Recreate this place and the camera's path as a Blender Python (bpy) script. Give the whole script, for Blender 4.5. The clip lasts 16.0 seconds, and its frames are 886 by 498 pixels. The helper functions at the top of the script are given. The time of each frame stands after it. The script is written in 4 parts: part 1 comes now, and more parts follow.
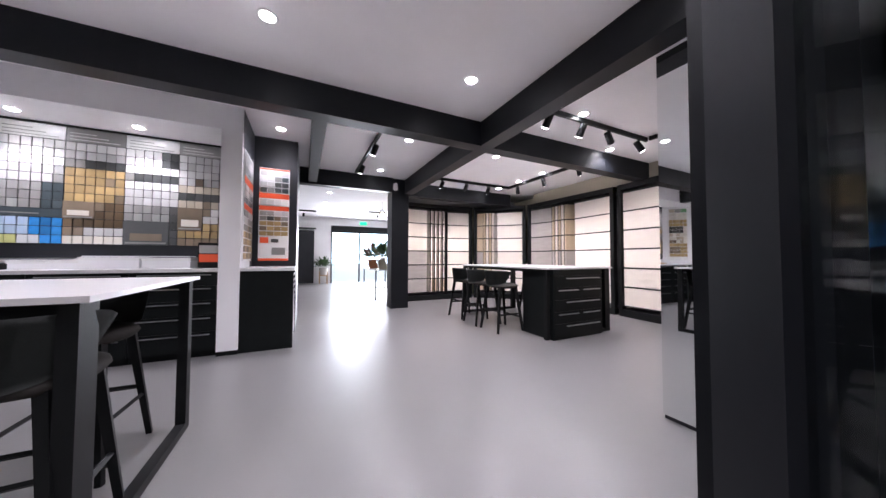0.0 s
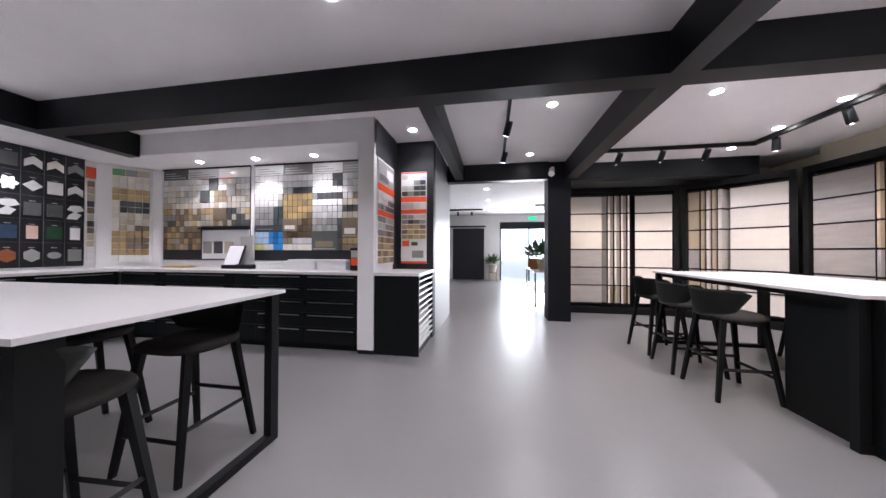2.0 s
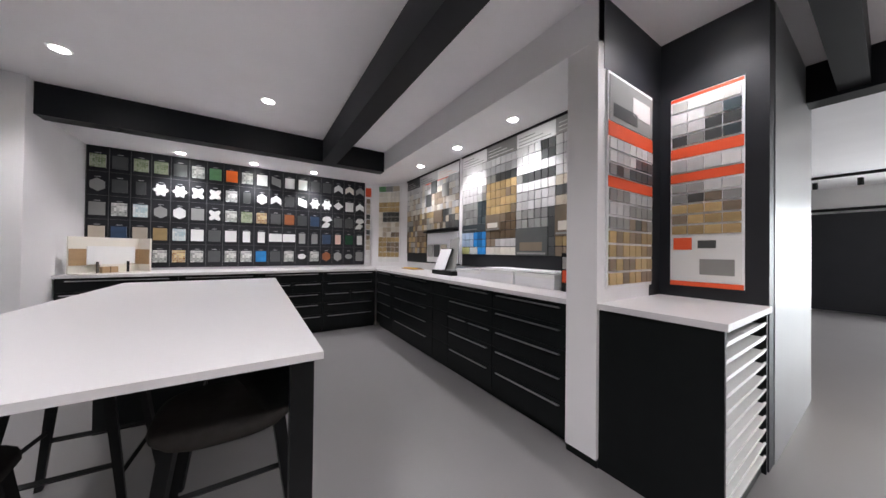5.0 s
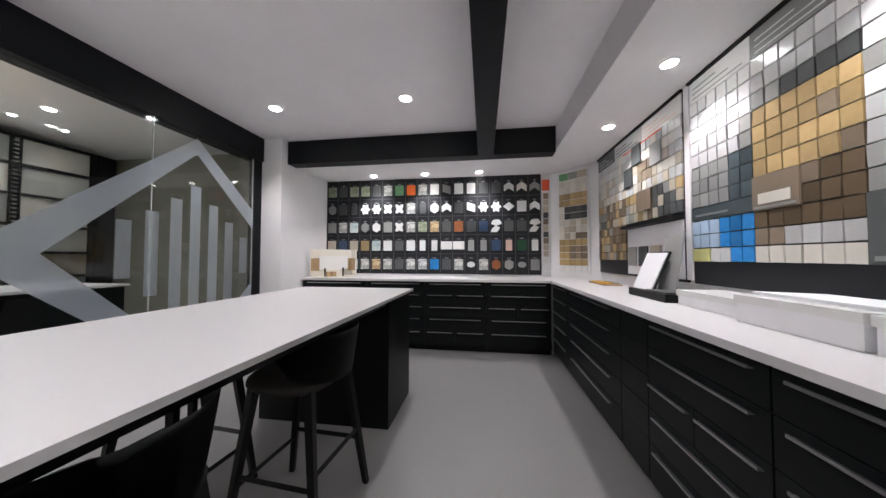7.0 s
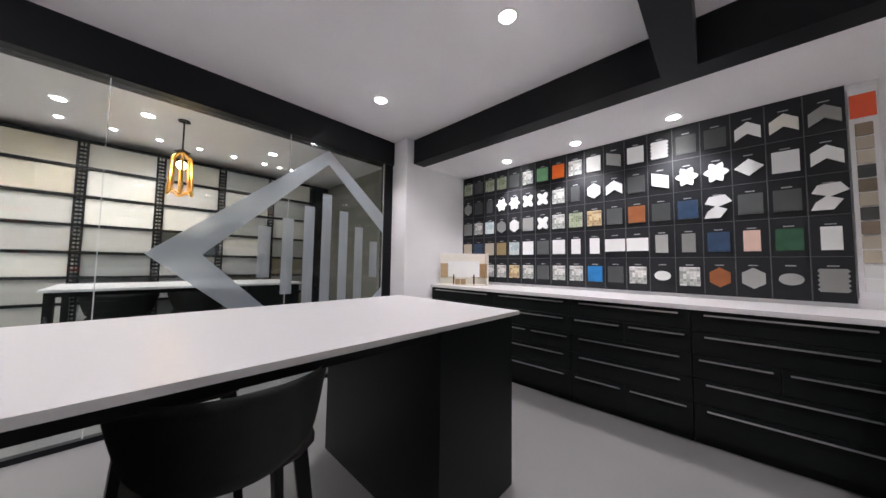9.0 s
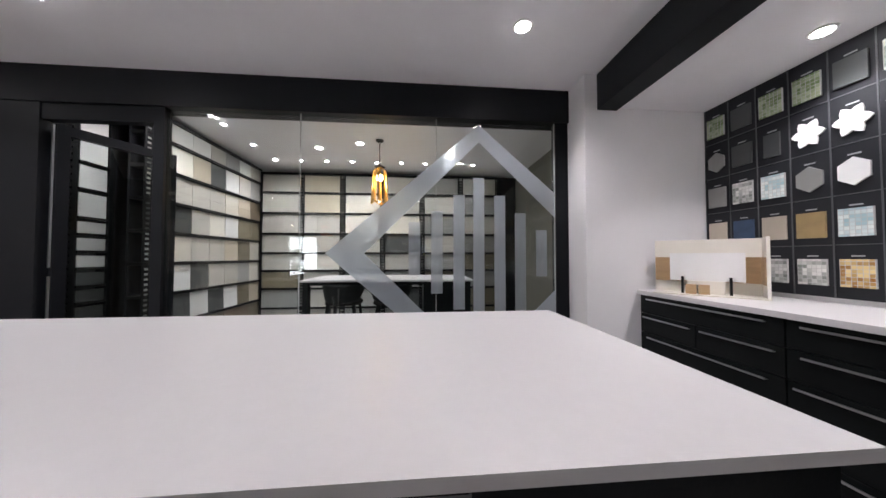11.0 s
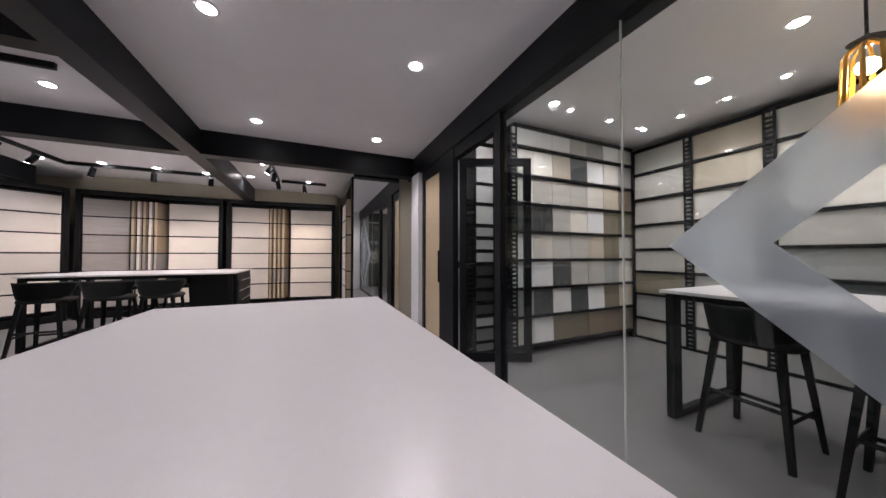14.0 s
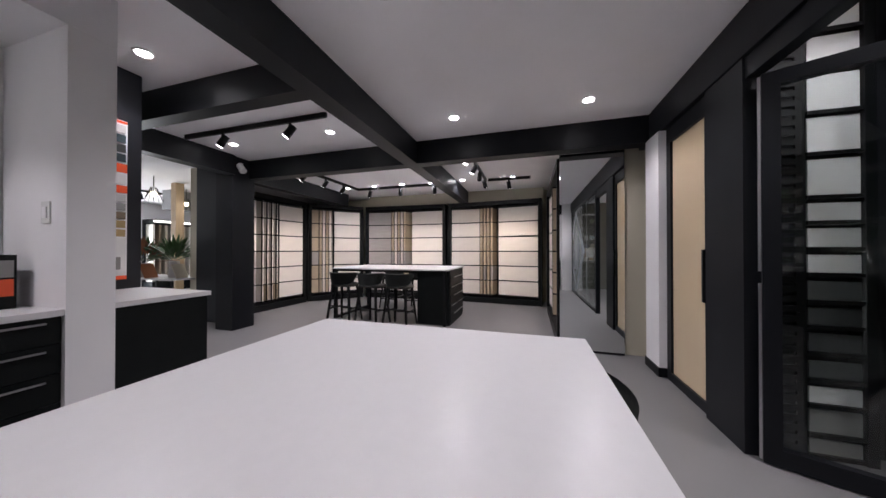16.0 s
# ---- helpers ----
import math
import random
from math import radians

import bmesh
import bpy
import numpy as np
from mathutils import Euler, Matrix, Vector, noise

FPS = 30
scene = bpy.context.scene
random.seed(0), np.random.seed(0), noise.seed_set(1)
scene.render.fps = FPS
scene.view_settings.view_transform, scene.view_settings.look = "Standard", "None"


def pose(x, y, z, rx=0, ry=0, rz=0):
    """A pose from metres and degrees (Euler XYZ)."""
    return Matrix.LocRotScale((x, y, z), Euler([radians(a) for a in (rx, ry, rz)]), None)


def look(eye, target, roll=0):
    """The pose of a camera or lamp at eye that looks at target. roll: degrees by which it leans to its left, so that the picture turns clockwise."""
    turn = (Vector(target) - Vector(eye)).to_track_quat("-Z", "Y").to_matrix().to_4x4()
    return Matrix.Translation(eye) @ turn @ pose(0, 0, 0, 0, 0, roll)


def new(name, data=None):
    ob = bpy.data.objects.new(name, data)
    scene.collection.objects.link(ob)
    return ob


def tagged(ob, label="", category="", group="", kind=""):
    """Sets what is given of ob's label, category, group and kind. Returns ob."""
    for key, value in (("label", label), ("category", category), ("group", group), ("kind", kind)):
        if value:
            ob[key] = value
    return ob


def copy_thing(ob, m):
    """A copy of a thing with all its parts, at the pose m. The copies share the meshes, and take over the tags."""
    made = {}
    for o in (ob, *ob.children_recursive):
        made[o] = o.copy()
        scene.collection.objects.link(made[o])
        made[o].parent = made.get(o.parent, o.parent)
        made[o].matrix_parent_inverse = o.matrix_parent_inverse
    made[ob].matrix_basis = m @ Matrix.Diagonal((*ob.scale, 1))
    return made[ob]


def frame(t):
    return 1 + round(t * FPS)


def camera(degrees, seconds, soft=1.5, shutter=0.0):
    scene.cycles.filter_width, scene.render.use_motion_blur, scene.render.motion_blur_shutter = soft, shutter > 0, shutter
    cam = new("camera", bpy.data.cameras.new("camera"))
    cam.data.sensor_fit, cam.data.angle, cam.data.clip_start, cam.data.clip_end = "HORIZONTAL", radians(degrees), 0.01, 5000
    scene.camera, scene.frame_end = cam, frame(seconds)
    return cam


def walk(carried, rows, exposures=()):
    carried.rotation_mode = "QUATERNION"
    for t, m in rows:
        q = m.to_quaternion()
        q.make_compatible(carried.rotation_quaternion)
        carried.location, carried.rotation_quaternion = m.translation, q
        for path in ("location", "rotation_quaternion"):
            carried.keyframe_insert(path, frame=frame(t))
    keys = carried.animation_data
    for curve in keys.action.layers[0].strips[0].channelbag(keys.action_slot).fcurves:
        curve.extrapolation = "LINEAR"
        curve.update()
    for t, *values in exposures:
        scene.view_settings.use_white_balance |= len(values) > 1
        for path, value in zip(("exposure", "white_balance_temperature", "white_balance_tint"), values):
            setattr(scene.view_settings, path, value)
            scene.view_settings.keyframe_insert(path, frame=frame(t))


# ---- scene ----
cam = camera(113.7, 16.0)
PATH = [
    (0, (-0.179, -0.856, 1.054), (0.689, 0.945, 1.117), 0.2),
    (0.5, (0.011, -0.708, 1.077), (0.617, 1.197, 1.137), 0.2),
    (1, (0.205, -0.576, 1.117), (0.522, 1.398, 1.161), 0.3),
    (1.5, (0.376, -0.391, 1.143), (0.389, 1.608, 1.177), 0.2),
    (2, (0.525, -0.148, 1.177), (0.191, 1.823, 1.196), 0.2),
    (2.5, (0.619, 0.093, 1.213), (-0.014, 1.99, 1.214), 0.1),
    (3, (0.649, 0.338, 1.199), (-0.254, 2.122, 1.216), -0.4),
    (3.5, (0.655, 0.629, 1.209), (-0.524, 2.244, 1.231), -0.5),
    (4, (0.601, 0.971, 1.224), (-0.868, 2.327, 1.251), -0.6),
    (4.2, (0.496, 1.033, 1.218), (-1.002, 2.359, 1.244), -0.1),
    (6.3, (-0.37, 1.925, 1.225), (-2.362, 2.105, 1.26), 0.0),
    (6.5, (-0.45, 1.985, 1.218), (-2.449, 2.005, 1.26), 0.1),
    (7, (-0.7, 2.155, 1.214), (-2.679, 1.875, 1.274), 0.1),
    (7.5, (-0.95, 2.27, 1.206), (-2.865, 1.697, 1.276), 0.1),
    (8, (-1.295, 2.34, 1.195), (-3.083, 1.448, 1.283), 0.2),
    (8.5, (-1.576, 2.359, 1.185), (-3.2, 1.196, 1.292), 0.4),
    (8.7, (-1.674, 2.352, 1.179), (-3.234, 1.105, 1.29), 0.6),
    (11, (-2.629, 1.879, 1.206), (-2.803, -0.113, 1.26), 0.0),
    (11.5, (-2.761, 1.719, 1.201), (-2.544, -0.269, 1.251), -0.0),
    (12, (-2.845, 1.525, 1.19), (-2.193, -0.366, 1.233), -0.2),
    (12.5, (-2.837, 1.333, 1.169), (-1.833, -0.396, 1.214), -0.5),
    (13, (-2.829, 1.157, 1.197), (-1.5, -0.338, 1.225), -0.5),
    (13.5, (-2.767, 0.971, 1.199), (-1.167, -0.23, 1.23), -0.3),
    (14, (-2.626, 0.799, 1.193), (-0.797, -0.008, 1.235), -0.0),
    (14.5, (-2.469, 0.712, 1.21), (-0.523, 0.251, 1.246), -0.0),
    (15, (-2.313, 0.655, 1.229), (-0.316, 0.547, 1.256), -0.0),
    (15.5, (-2.118, 0.603, 1.235), (-0.133, 0.844, 1.259), -0.2),
    (16, (-1.895, 0.627, 1.241), (0.021, 1.199, 1.254), -0.0),
]
walk(cam, [(t, look(eye, target, roll)) for t, eye, target, roll in PATH], exposures=[(0, 0.78, 6150, 15), (1, 0.66, 6150, 15), (2, 0.5, 6250, 13), (3.5, 0.39, 6400, 11), (6.5, 0.44, 6450, 7), (8.5, 0.53, 6450, 8), (11, 0.32, 6450, 10), (12, -0.02, 6450, 10), (13.5, -0.08, 6500, 13), (14.5, 0.0, 6550, 14), (16, 0.03, 6300, 12)])


# ---- world and light ----
world = bpy.data.worlds.new("world")
scene.world = world
world.use_nodes = True
wn = world.node_tree.nodes
sky = wn.new("ShaderNodeTexSky")
sky.sky_type, sky.sun_disc = "NISHITA", False
sky.sun_elevation, sky.sun_rotation = radians(48), radians(150)
wn["Background"].inputs[1].default_value = 0.12
world.node_tree.links.new(sky.outputs[0], wn["Background"].inputs[0])
sun = new("sun", bpy.data.lights.new("sun", "SUN"))
sun.data.energy, sun.data.angle, sun.data.color = 3.0, radians(0.5), (1, 0.96, 0.9)
sun.matrix_world = look((0, 30, 30), (3, 14, 0))


def area_lamp(name, m, sx, sy, watts, color=(1, 1, 1)):
    lamp = new(name, bpy.data.lights.new(name, "AREA"))
    lamp.data.shape, lamp.data.size, lamp.data.size_y, lamp.data.energy, lamp.data.color = "RECTANGLE", sx, sy, watts, color
    lamp.matrix_world = m
    return lamp


def spot_lamp(x, y, z, watts, target=None, angle=120, blend=0.6, color=(1.0, 0.945, 0.985), radius=0.04):
    lamp = new("spot", bpy.data.lights.new("spot", "SPOT"))
    d = lamp.data
    d.energy, d.spot_size, d.spot_blend, d.color, d.shadow_soft_size = watts, radians(angle), blend, color, radius
    lamp.matrix_world = look((x, y, z), target or (x, y + 0.001, 0))
    return lamp


# ---- materials ----
def material(name, color, rough=0.5, metal=0.0, vary=0.06, scale=8.0, bump=0.0, bump_scale=60.0, spec=0.5, random_value=0.0, rough_vary=0.0, stretch=(1, 1, 1), coat=0.0):
    m = bpy.data.materials.new(name)
    m.use_nodes = True
    n, l = m.node_tree.nodes, m.node_tree.links
    b = n["Principled BSDF"]
    b.inputs["Roughness"].default_value = rough
    b.inputs["Metallic"].default_value = metal
    b.inputs["Specular IOR Level"].default_value = spec
    b.inputs["Coat Weight"].default_value = coat
    tc = n.new("ShaderNodeTexCoord")
    mp = n.new("ShaderNodeMapping")
    mp.inputs["Scale"].default_value = stretch
    l.new(tc.outputs["Object"], mp.inputs["Vector"])
    big = n.new("ShaderNodeTexNoise")
    big.inputs["Scale"].default_value, big.inputs["Detail"].default_value = scale, 6
    l.new(mp.outputs[0], big.inputs["Vector"])
    ramp = n.new("ShaderNodeMapRange")
    ramp.inputs["To Min"].default_value, ramp.inputs["To Max"].default_value = 1 - vary * 2, 1 + vary * 2
    l.new(big.outputs[0], ramp.inputs["Value"])
    value = ramp.outputs[0]
    if random_value:
        oi = n.new("ShaderNodeObjectInfo")
        r2 = n.new("ShaderNodeMapRange")
        r2.inputs["To Min"].default_value, r2.inputs["To Max"].default_value = 1 - random_value, 1 + random_value
        l.new(oi.outputs["Random"], r2.inputs["Value"])
        mul = n.new("ShaderNodeMath")
        mul.operation = "MULTIPLY"
        l.new(value, mul.inputs[0]), l.new(r2.outputs[0], mul.inputs[1])
        value = mul.outputs[0]
    mix = n.new("ShaderNodeVectorMath")
    mix.operation = "SCALE"
    mix.inputs[0].default_value = color
    l.new(value, mix.inputs["Scale"])
    l.new(mix.outputs[0], b.inputs["Base Color"])
    if rough_vary:
        rr = n.new("ShaderNodeMapRange")
        rr.inputs["To Min"].default_value, rr.inputs["To Max"].default_value = rough - rough_vary, rough + rough_vary
        l.new(big.outputs[0], rr.inputs["Value"])
        l.new(rr.outputs[0], b.inputs["Roughness"])
    if bump:
        fine = n.new("ShaderNodeTexNoise")
        fine.inputs["Scale"].default_value, fine.inputs["Detail"].default_value = bump_scale, 4
        l.new(mp.outputs[0], fine.inputs["Vector"])
        bp = n.new("ShaderNodeBump")
        bp.inputs["Strength"].default_value, bp.inputs["Distance"].default_value = bump, 0.004
        l.new(fine.outputs[0], bp.inputs["Height"])
        l.new(bp.outputs[0], b.inputs["Normal"])
    return m


def glow(name, color, strength):
    m = bpy.data.materials.new(name)
    m.use_nodes = True
    b = m.node_tree.nodes["Principled BSDF"]
    b.inputs["Base Color"].default_value = (*color, 1)
    b.inputs["Emission Color"].default_value = (*color, 1)
    b.inputs["Emission Strength"].default_value = strength
    return m


def glass(name, tint=(1, 1, 1), rough=0.0):
    """Thin clear pane: mostly see-through, with a grazing mirror gloss."""
    m = bpy.data.materials.new(name)
    m.use_nodes = True
    n, l = m.node_tree.nodes, m.node_tree.links
    n.remove(n["Principled BSDF"])
    clear, gloss, lw, mix = n.new("ShaderNodeBsdfTransparent"), n.new("ShaderNodeBsdfGlossy"), n.new("ShaderNodeLayerWeight"), n.new("ShaderNodeMixShader")
    power, scale = n.new("ShaderNodeMath"), n.new("ShaderNodeMapRange")
    clear.inputs[0].default_value = (*tint, 1)
    gloss.inputs["Roughness"].default_value = rough
    lw.inputs[0].default_value = 0.5
    power.operation = "POWER"
    power.inputs[1].default_value = 5.0
    scale.inputs["To Min"].default_value, scale.inputs["To Max"].default_value = 0.04, 0.70
    l.new(lw.outputs["Facing"], power.inputs[0]), l.new(power.outputs[0], scale.inputs["Value"])
    l.new(scale.outputs[0], mix.inputs[0]), l.new(clear.outputs[0], mix.inputs[1]), l.new(gloss.outputs[0], mix.inputs[2])
    l.new(mix.outputs[0], n["Material Output"].inputs[0])
    return m


def frosted(name, color, amount, spread=0.0):
    """Translucent film. amount: how far it hides what is behind; spread: share of light that passes blurred."""
    m = bpy.data.materials.new(name)
    m.use_nodes = True
    n, l = m.node_tree.nodes, m.node_tree.links
    b = n["Principled BSDF"]
    b.inputs["Base Color"].default_value = (*color, 1)
    b.inputs["Roughness"].default_value = 0.45
    b.inputs["IOR"].default_value = 1.12
    b.inputs["Transmission Weight"].default_value = spread
    clear, mix = n.new("ShaderNodeBsdfTransparent"), n.new("ShaderNodeMixShader")
    tex = n.new("ShaderNodeTexNoise")
    tex.inputs["Scale"].default_value = 2.5
    mr = n.new("ShaderNodeMapRange")
    mr.inputs["To Min"].default_value, mr.inputs["To Max"].default_value = amount - 0.08, min(1, amount + 0.08)
    l.new(tex.outputs[0], mr.inputs["Value"]), l.new(mr.outputs[0], mix.inputs[0])
    l.new(clear.outputs[0], mix.inputs[1]), l.new(b.outputs[0], mix.inputs[2])
    l.new(mix.outputs[0], n["Material Output"].inputs[0])
    return m


FLOOR = material("grey_floor_vinyl", (0.180, 0.174, 0.175), 0.32, vary=0.05, scale=1.6, bump=0.05, bump_scale=90, rough_vary=0.05)
CEIL = material("ceiling_paint", (0.92, 0.905, 0.92), 0.9, vary=0.02, scale=3, bump=0.03)
WHITE = material("white_wall_paint", (0.80, 0.79, 0.80), 0.75, vary=0.02, scale=4, bump=0.04)
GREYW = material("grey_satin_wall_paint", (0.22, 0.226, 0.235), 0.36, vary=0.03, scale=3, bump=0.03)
OLIVE = material("beige_wall_paint", (0.50, 0.46, 0.36), 0.8, vary=0.03, scale=3)
BEAM = material("black_beam_paint", (0.0068, 0.0076, 0.0098), 0.42, spec=0.22, vary=0.12, scale=5, bump=0.04)
BLACKW = material("black_wall_paint", (0.016, 0.017, 0.021), 0.5, spec=0.3, vary=0.1, scale=4, bump=0.04)
LAM = material("black_laminate", (0.0055, 0.0068, 0.0070), 0.42, spec=0.18, vary=0.15, scale=12, bump=0.05, bump_scale=150)
METAL = material("black_powder_coat", (0.0055, 0.006, 0.0065), 0.45, spec=0.22, vary=0.1, scale=20, bump=0.06, bump_scale=300)
STONE = material("white_stone_top", (0.62, 0.607, 0.612), 0.30, vary=0.02, scale=30, bump=0.01, bump_scale=400, rough_vary=0.05, spec=0.4)
PULL = material("gunmetal_pull", (0.52, 0.52, 0.53), 0.35, 1.0, vary=0.05, scale=40)
CHROME = material("brushed_steel", (0.62, 0.62, 0.63), 0.32, 1.0, vary=0.05, scale=40, stretch=(1, 30, 30))
STOOLM = material("charcoal_shell", (0.021, 0.024, 0.023), 0.6, spec=0.35, vary=0.1, scale=25, bump=0.12, bump_scale=220)
SEATM = material("taupe_seat_fabric", (0.030, 0.027, 0.025), 0.85, spec=0.2, vary=0.15, scale=30, bump=0.2, bump_scale=260)
GLASS = glass("clear_glass", (0.93, 0.96, 0.95))
MIRROR = material("mirror", (0.85, 0.87, 0.87), 0.015, 1.0, vary=0.0)
FROST = frosted("frosted_film", (0.72, 0.78, 0.84), 0.84, 0.82)
FROST2 = frosted("pale_frosted_film", (0.66, 0.72, 0.78), 0.62, 0.8)
BEIGE = material("tan_glass_panel", (0.60, 0.47, 0.31), 0.12, vary=0.02, scale=2, coat=0.5)
LAMP = glow("lamp_lens", (1.0, 0.97, 0.98), 45)
LAMPW = glow("warm_lamp_lens", (1.0, 0.78, 0.45), 14)
AMBER = material("gilt_metal", (0.80, 0.48, 0.12), 0.3, 0.6, vary=0.1, scale=20)
SLAB = material("light_tile_slab", (0.72, 0.66, 0.60), 0.4, vary=0.035, scale=3, bump=0.03, random_value=0.08, stretch=(1, 1, 4))
SLABG = material("grey_tile_slab", (0.36, 0.33, 0.315), 0.4, vary=0.10, scale=3, bump=0.04, random_value=0.12, stretch=(1, 1, 6))
SLABT = material("tan_tile_slab", (0.45, 0.36, 0.25), 0.45, vary=0.10, scale=4, bump=0.04, random_value=0.15, stretch=(6, 6, 1))
T_CREAM = material("cream_tile", (0.70, 0.67, 0.60), 0.35, vary=0.03, scale=5, random_value=0.1)
T_BEIGE = material("beige_tile", (0.50, 0.44, 0.35), 0.4, vary=0.06, scale=5, random_value=0.15)
T_BROWN = material("brown_tile", (0.22, 0.17, 0.12), 0.45, vary=0.1, scale=6, random_value=0.25)
T_GREY = material("grey_tile", (0.30, 0.30, 0.29), 0.4, vary=0.06, scale=5, random_value=0.2)
T_DARK = material("charcoal_tile", (0.07, 0.075, 0.075), 0.4, vary=0.1, scale=6, random_value=0.3)
T_WHITE = material("white_tile", (0.80, 0.80, 0.79), 0.2, vary=0.02, scale=8, random_value=0.05)
T_GOLD = material("ochre_tile", (0.42, 0.30, 0.14), 0.35, vary=0.12, scale=14, random_value=0.25)
T_BLUE = material("blue_tile", (0.03, 0.20, 0.50), 0.2, vary=0.15, scale=14, random_value=0.35)
T_ORANGE = material("orange_tile", (0.85, 0.16, 0.02), 0.4, vary=0.05, scale=10)
T_GREEN = material("green_tile", (0.16, 0.38, 0.18), 0.35, vary=0.15, scale=16, random_value=0.2)
T_RUST = material("rust_tile", (0.28, 0.09, 0.03), 0.4, vary=0.15, scale=12)
T_PINK = material("pink_tile", (0.72, 0.50, 0.42), 0.4, vary=0.05, scale=10)
T_NAVY = material("navy_tile", (0.03, 0.06, 0.12), 0.3, vary=0.2, scale=14)
RED = material("orange_red_print", (0.80, 0.10, 0.03), 0.5, vary=0.03, scale=6)
PAPER = material("white_paper", (0.82, 0.82, 0.84), 0.6, vary=0.02, scale=10)
CARD = material("tan_wood_board", (0.42, 0.28, 0.15), 0.5, vary=0.1, scale=6, stretch=(1, 8, 8))
YELLOW = material("yellow_sample", (0.75, 0.42, 0.03), 0.4, vary=0.05, scale=10)
SCREEN = glow("blue_screen", (0.25, 0.45, 0.85), 1.2)
LEAFM = material("green_leaf", (0.05, 0.11, 0.035), 0.5, vary=0.2, scale=10, random_value=0.3)
DRYLEAF = material("rust_leaf", (0.22, 0.08, 0.03), 0.6, vary=0.2, scale=10, random_value=0.3)
POTM = material("pale_pot", (0.45, 0.42, 0.40), 0.6, vary=0.08, scale=12)
JOINT = frosted("silicone_joint", (0.75, 0.78, 0.76), 0.55)
EXIT = glow("exit_sign_green", (0.0, 0.50, 0.22), 1.0)


def mosaic_material(name, a, b, size, rough=0.25):
    """Small square chips in two tones with pale grout."""
    m = bpy.data.materials.new(name)
    m.use_nodes = True
    n, l = m.node_tree.nodes, m.node_tree.links
    s = n["Principled BSDF"]
    s.inputs["Roughness"].default_value = rough
    tc, br, v = n.new("ShaderNodeTexCoord"), n.new("ShaderNodeTexBrick"), n.new("ShaderNodeTexWhiteNoise")
    sep, com = n.new("ShaderNodeSeparateXYZ"), n.new("ShaderNodeCombineXYZ")
    l.new(tc.outputs["Object"], sep.inputs[0])
    l.new(sep.outputs[0], com.inputs[0]), l.new(sep.outputs[1], com.inputs[1])
    br.offset = 0.0
    br.inputs["Color1"].default_value, br.inputs["Color2"].default_value, br.inputs["Mortar"].default_value = (*a, 1), (*b, 1), (0.5, 0.5, 0.48, 1)
    br.inputs["Scale"].default_value = 1 / size
    br.inputs["Mortar Size"].default_value = 0.06
    br.inputs["Brick Width"].default_value, br.inputs["Row Height"].default_value = 1.0, 1.0
    l.new(com.outputs[0], br.inputs["Vector"])
    l.new(br.outputs["Color"], s.inputs["Base Color"])
    return m


M_MIX = mosaic_material("pale_mosaic", (0.75, 0.75, 0.72), (0.22, 0.24, 0.22), 0.022)
M_GOLD = mosaic_material("gold_mosaic", (0.75, 0.60, 0.30), (0.30, 0.14, 0.04), 0.022)
M_GREEN = mosaic_material("green_mosaic", (0.16, 0.22, 0.10), (0.40, 0.45, 0.30), 0.022)
M_TEAL = mosaic_material("teal_mosaic", (0.35, 0.50, 0.55), (0.70, 0.75, 0.72), 0.022)


# ---- building helpers ----
def box(bm, x0, y0, z0, x1, y1, z1):
    """Adds a box between two corners; returns its vertices."""
    v = [bm.verts.new((x, y, z)) for z in (z0, z1) for x, y in ((x0, y0), (x1, y0), (x1, y1), (x0, y1))]
    for f in ((3, 2, 1, 0), (4, 5, 6, 7), (0, 1, 5, 4), (1, 2, 6, 5), (2, 3, 7, 6), (3, 0, 4, 7)):
        bm.faces.new([v[i] for i in f])
    return v


def boxes(*list_of):
    bm = bmesh.new()
    for b in list_of:
        x0, y0, z0, x1, y1, z1 = b
        box(bm, min(x0, x1), min(y0, y1), min(z0, z1), max(x0, x1), max(y0, y1), max(z0, z1))
    return bm


def tube(bm, a, b, r0, r1=None, sides=10):
    """A closed tapered rod from a to b."""
    a, b = Vector(a), Vector(b)
    r1 = r0 if r1 is None else r1
    q = (b - a).to_track_quat("Z", "Y")
    rings = [[bm.verts.new(p + q @ Vector((r * math.cos(k * math.tau / sides), r * math.sin(k * math.tau / sides), 0))) for k in range(sides)] for p, r in ((a, r0), (b, r1))]
    for k in range(sides):
        bm.faces.new((rings[0][k], rings[0][(k + 1) % sides], rings[1][(k + 1) % sides], rings[1][k]))
    bm.faces.new(rings[0][::-1]), bm.faces.new(rings[1])


def prism(bm, outline, z0, z1):
    """A solid from an outline in x and y, between two heights."""
    lo, hi = [bm.verts.new((x, y, z0)) for x, y in outline], [bm.verts.new((x, y, z1)) for x, y in outline]
    bm.faces.new(lo[::-1]), bm.faces.new(hi)
    for k in range(len(outline)):
        j = (k + 1) % len(outline)
        bm.faces.new((lo[k], lo[j], hi[j], hi[k]))


def mesh_of(name, bm, mat, bevel=0.0, smooth=False):
    if bevel:
        bmesh.ops.bevel(bm, geom=[e for e in bm.edges if e.is_manifold and e.calc_face_angle() > 0.6], offset=bevel, segments=2, profile=0.5, affect="EDGES")
    bmesh.ops.recalc_face_normals(bm, faces=bm.faces)
    me = bpy.data.meshes.new(name)
    bm.to_mesh(me)
    bm.free()
    me.materials.append(mat)
    if smooth:
        for p in me.polygons:
            p.use_smooth = True
    return me


def part(name, bm, mat, parent=None, label="", bevel=0.0, smooth=False):
    ob = new(name, mesh_of(name, bm, mat, bevel, smooth))
    ob.parent = parent
    return tagged(ob, label)


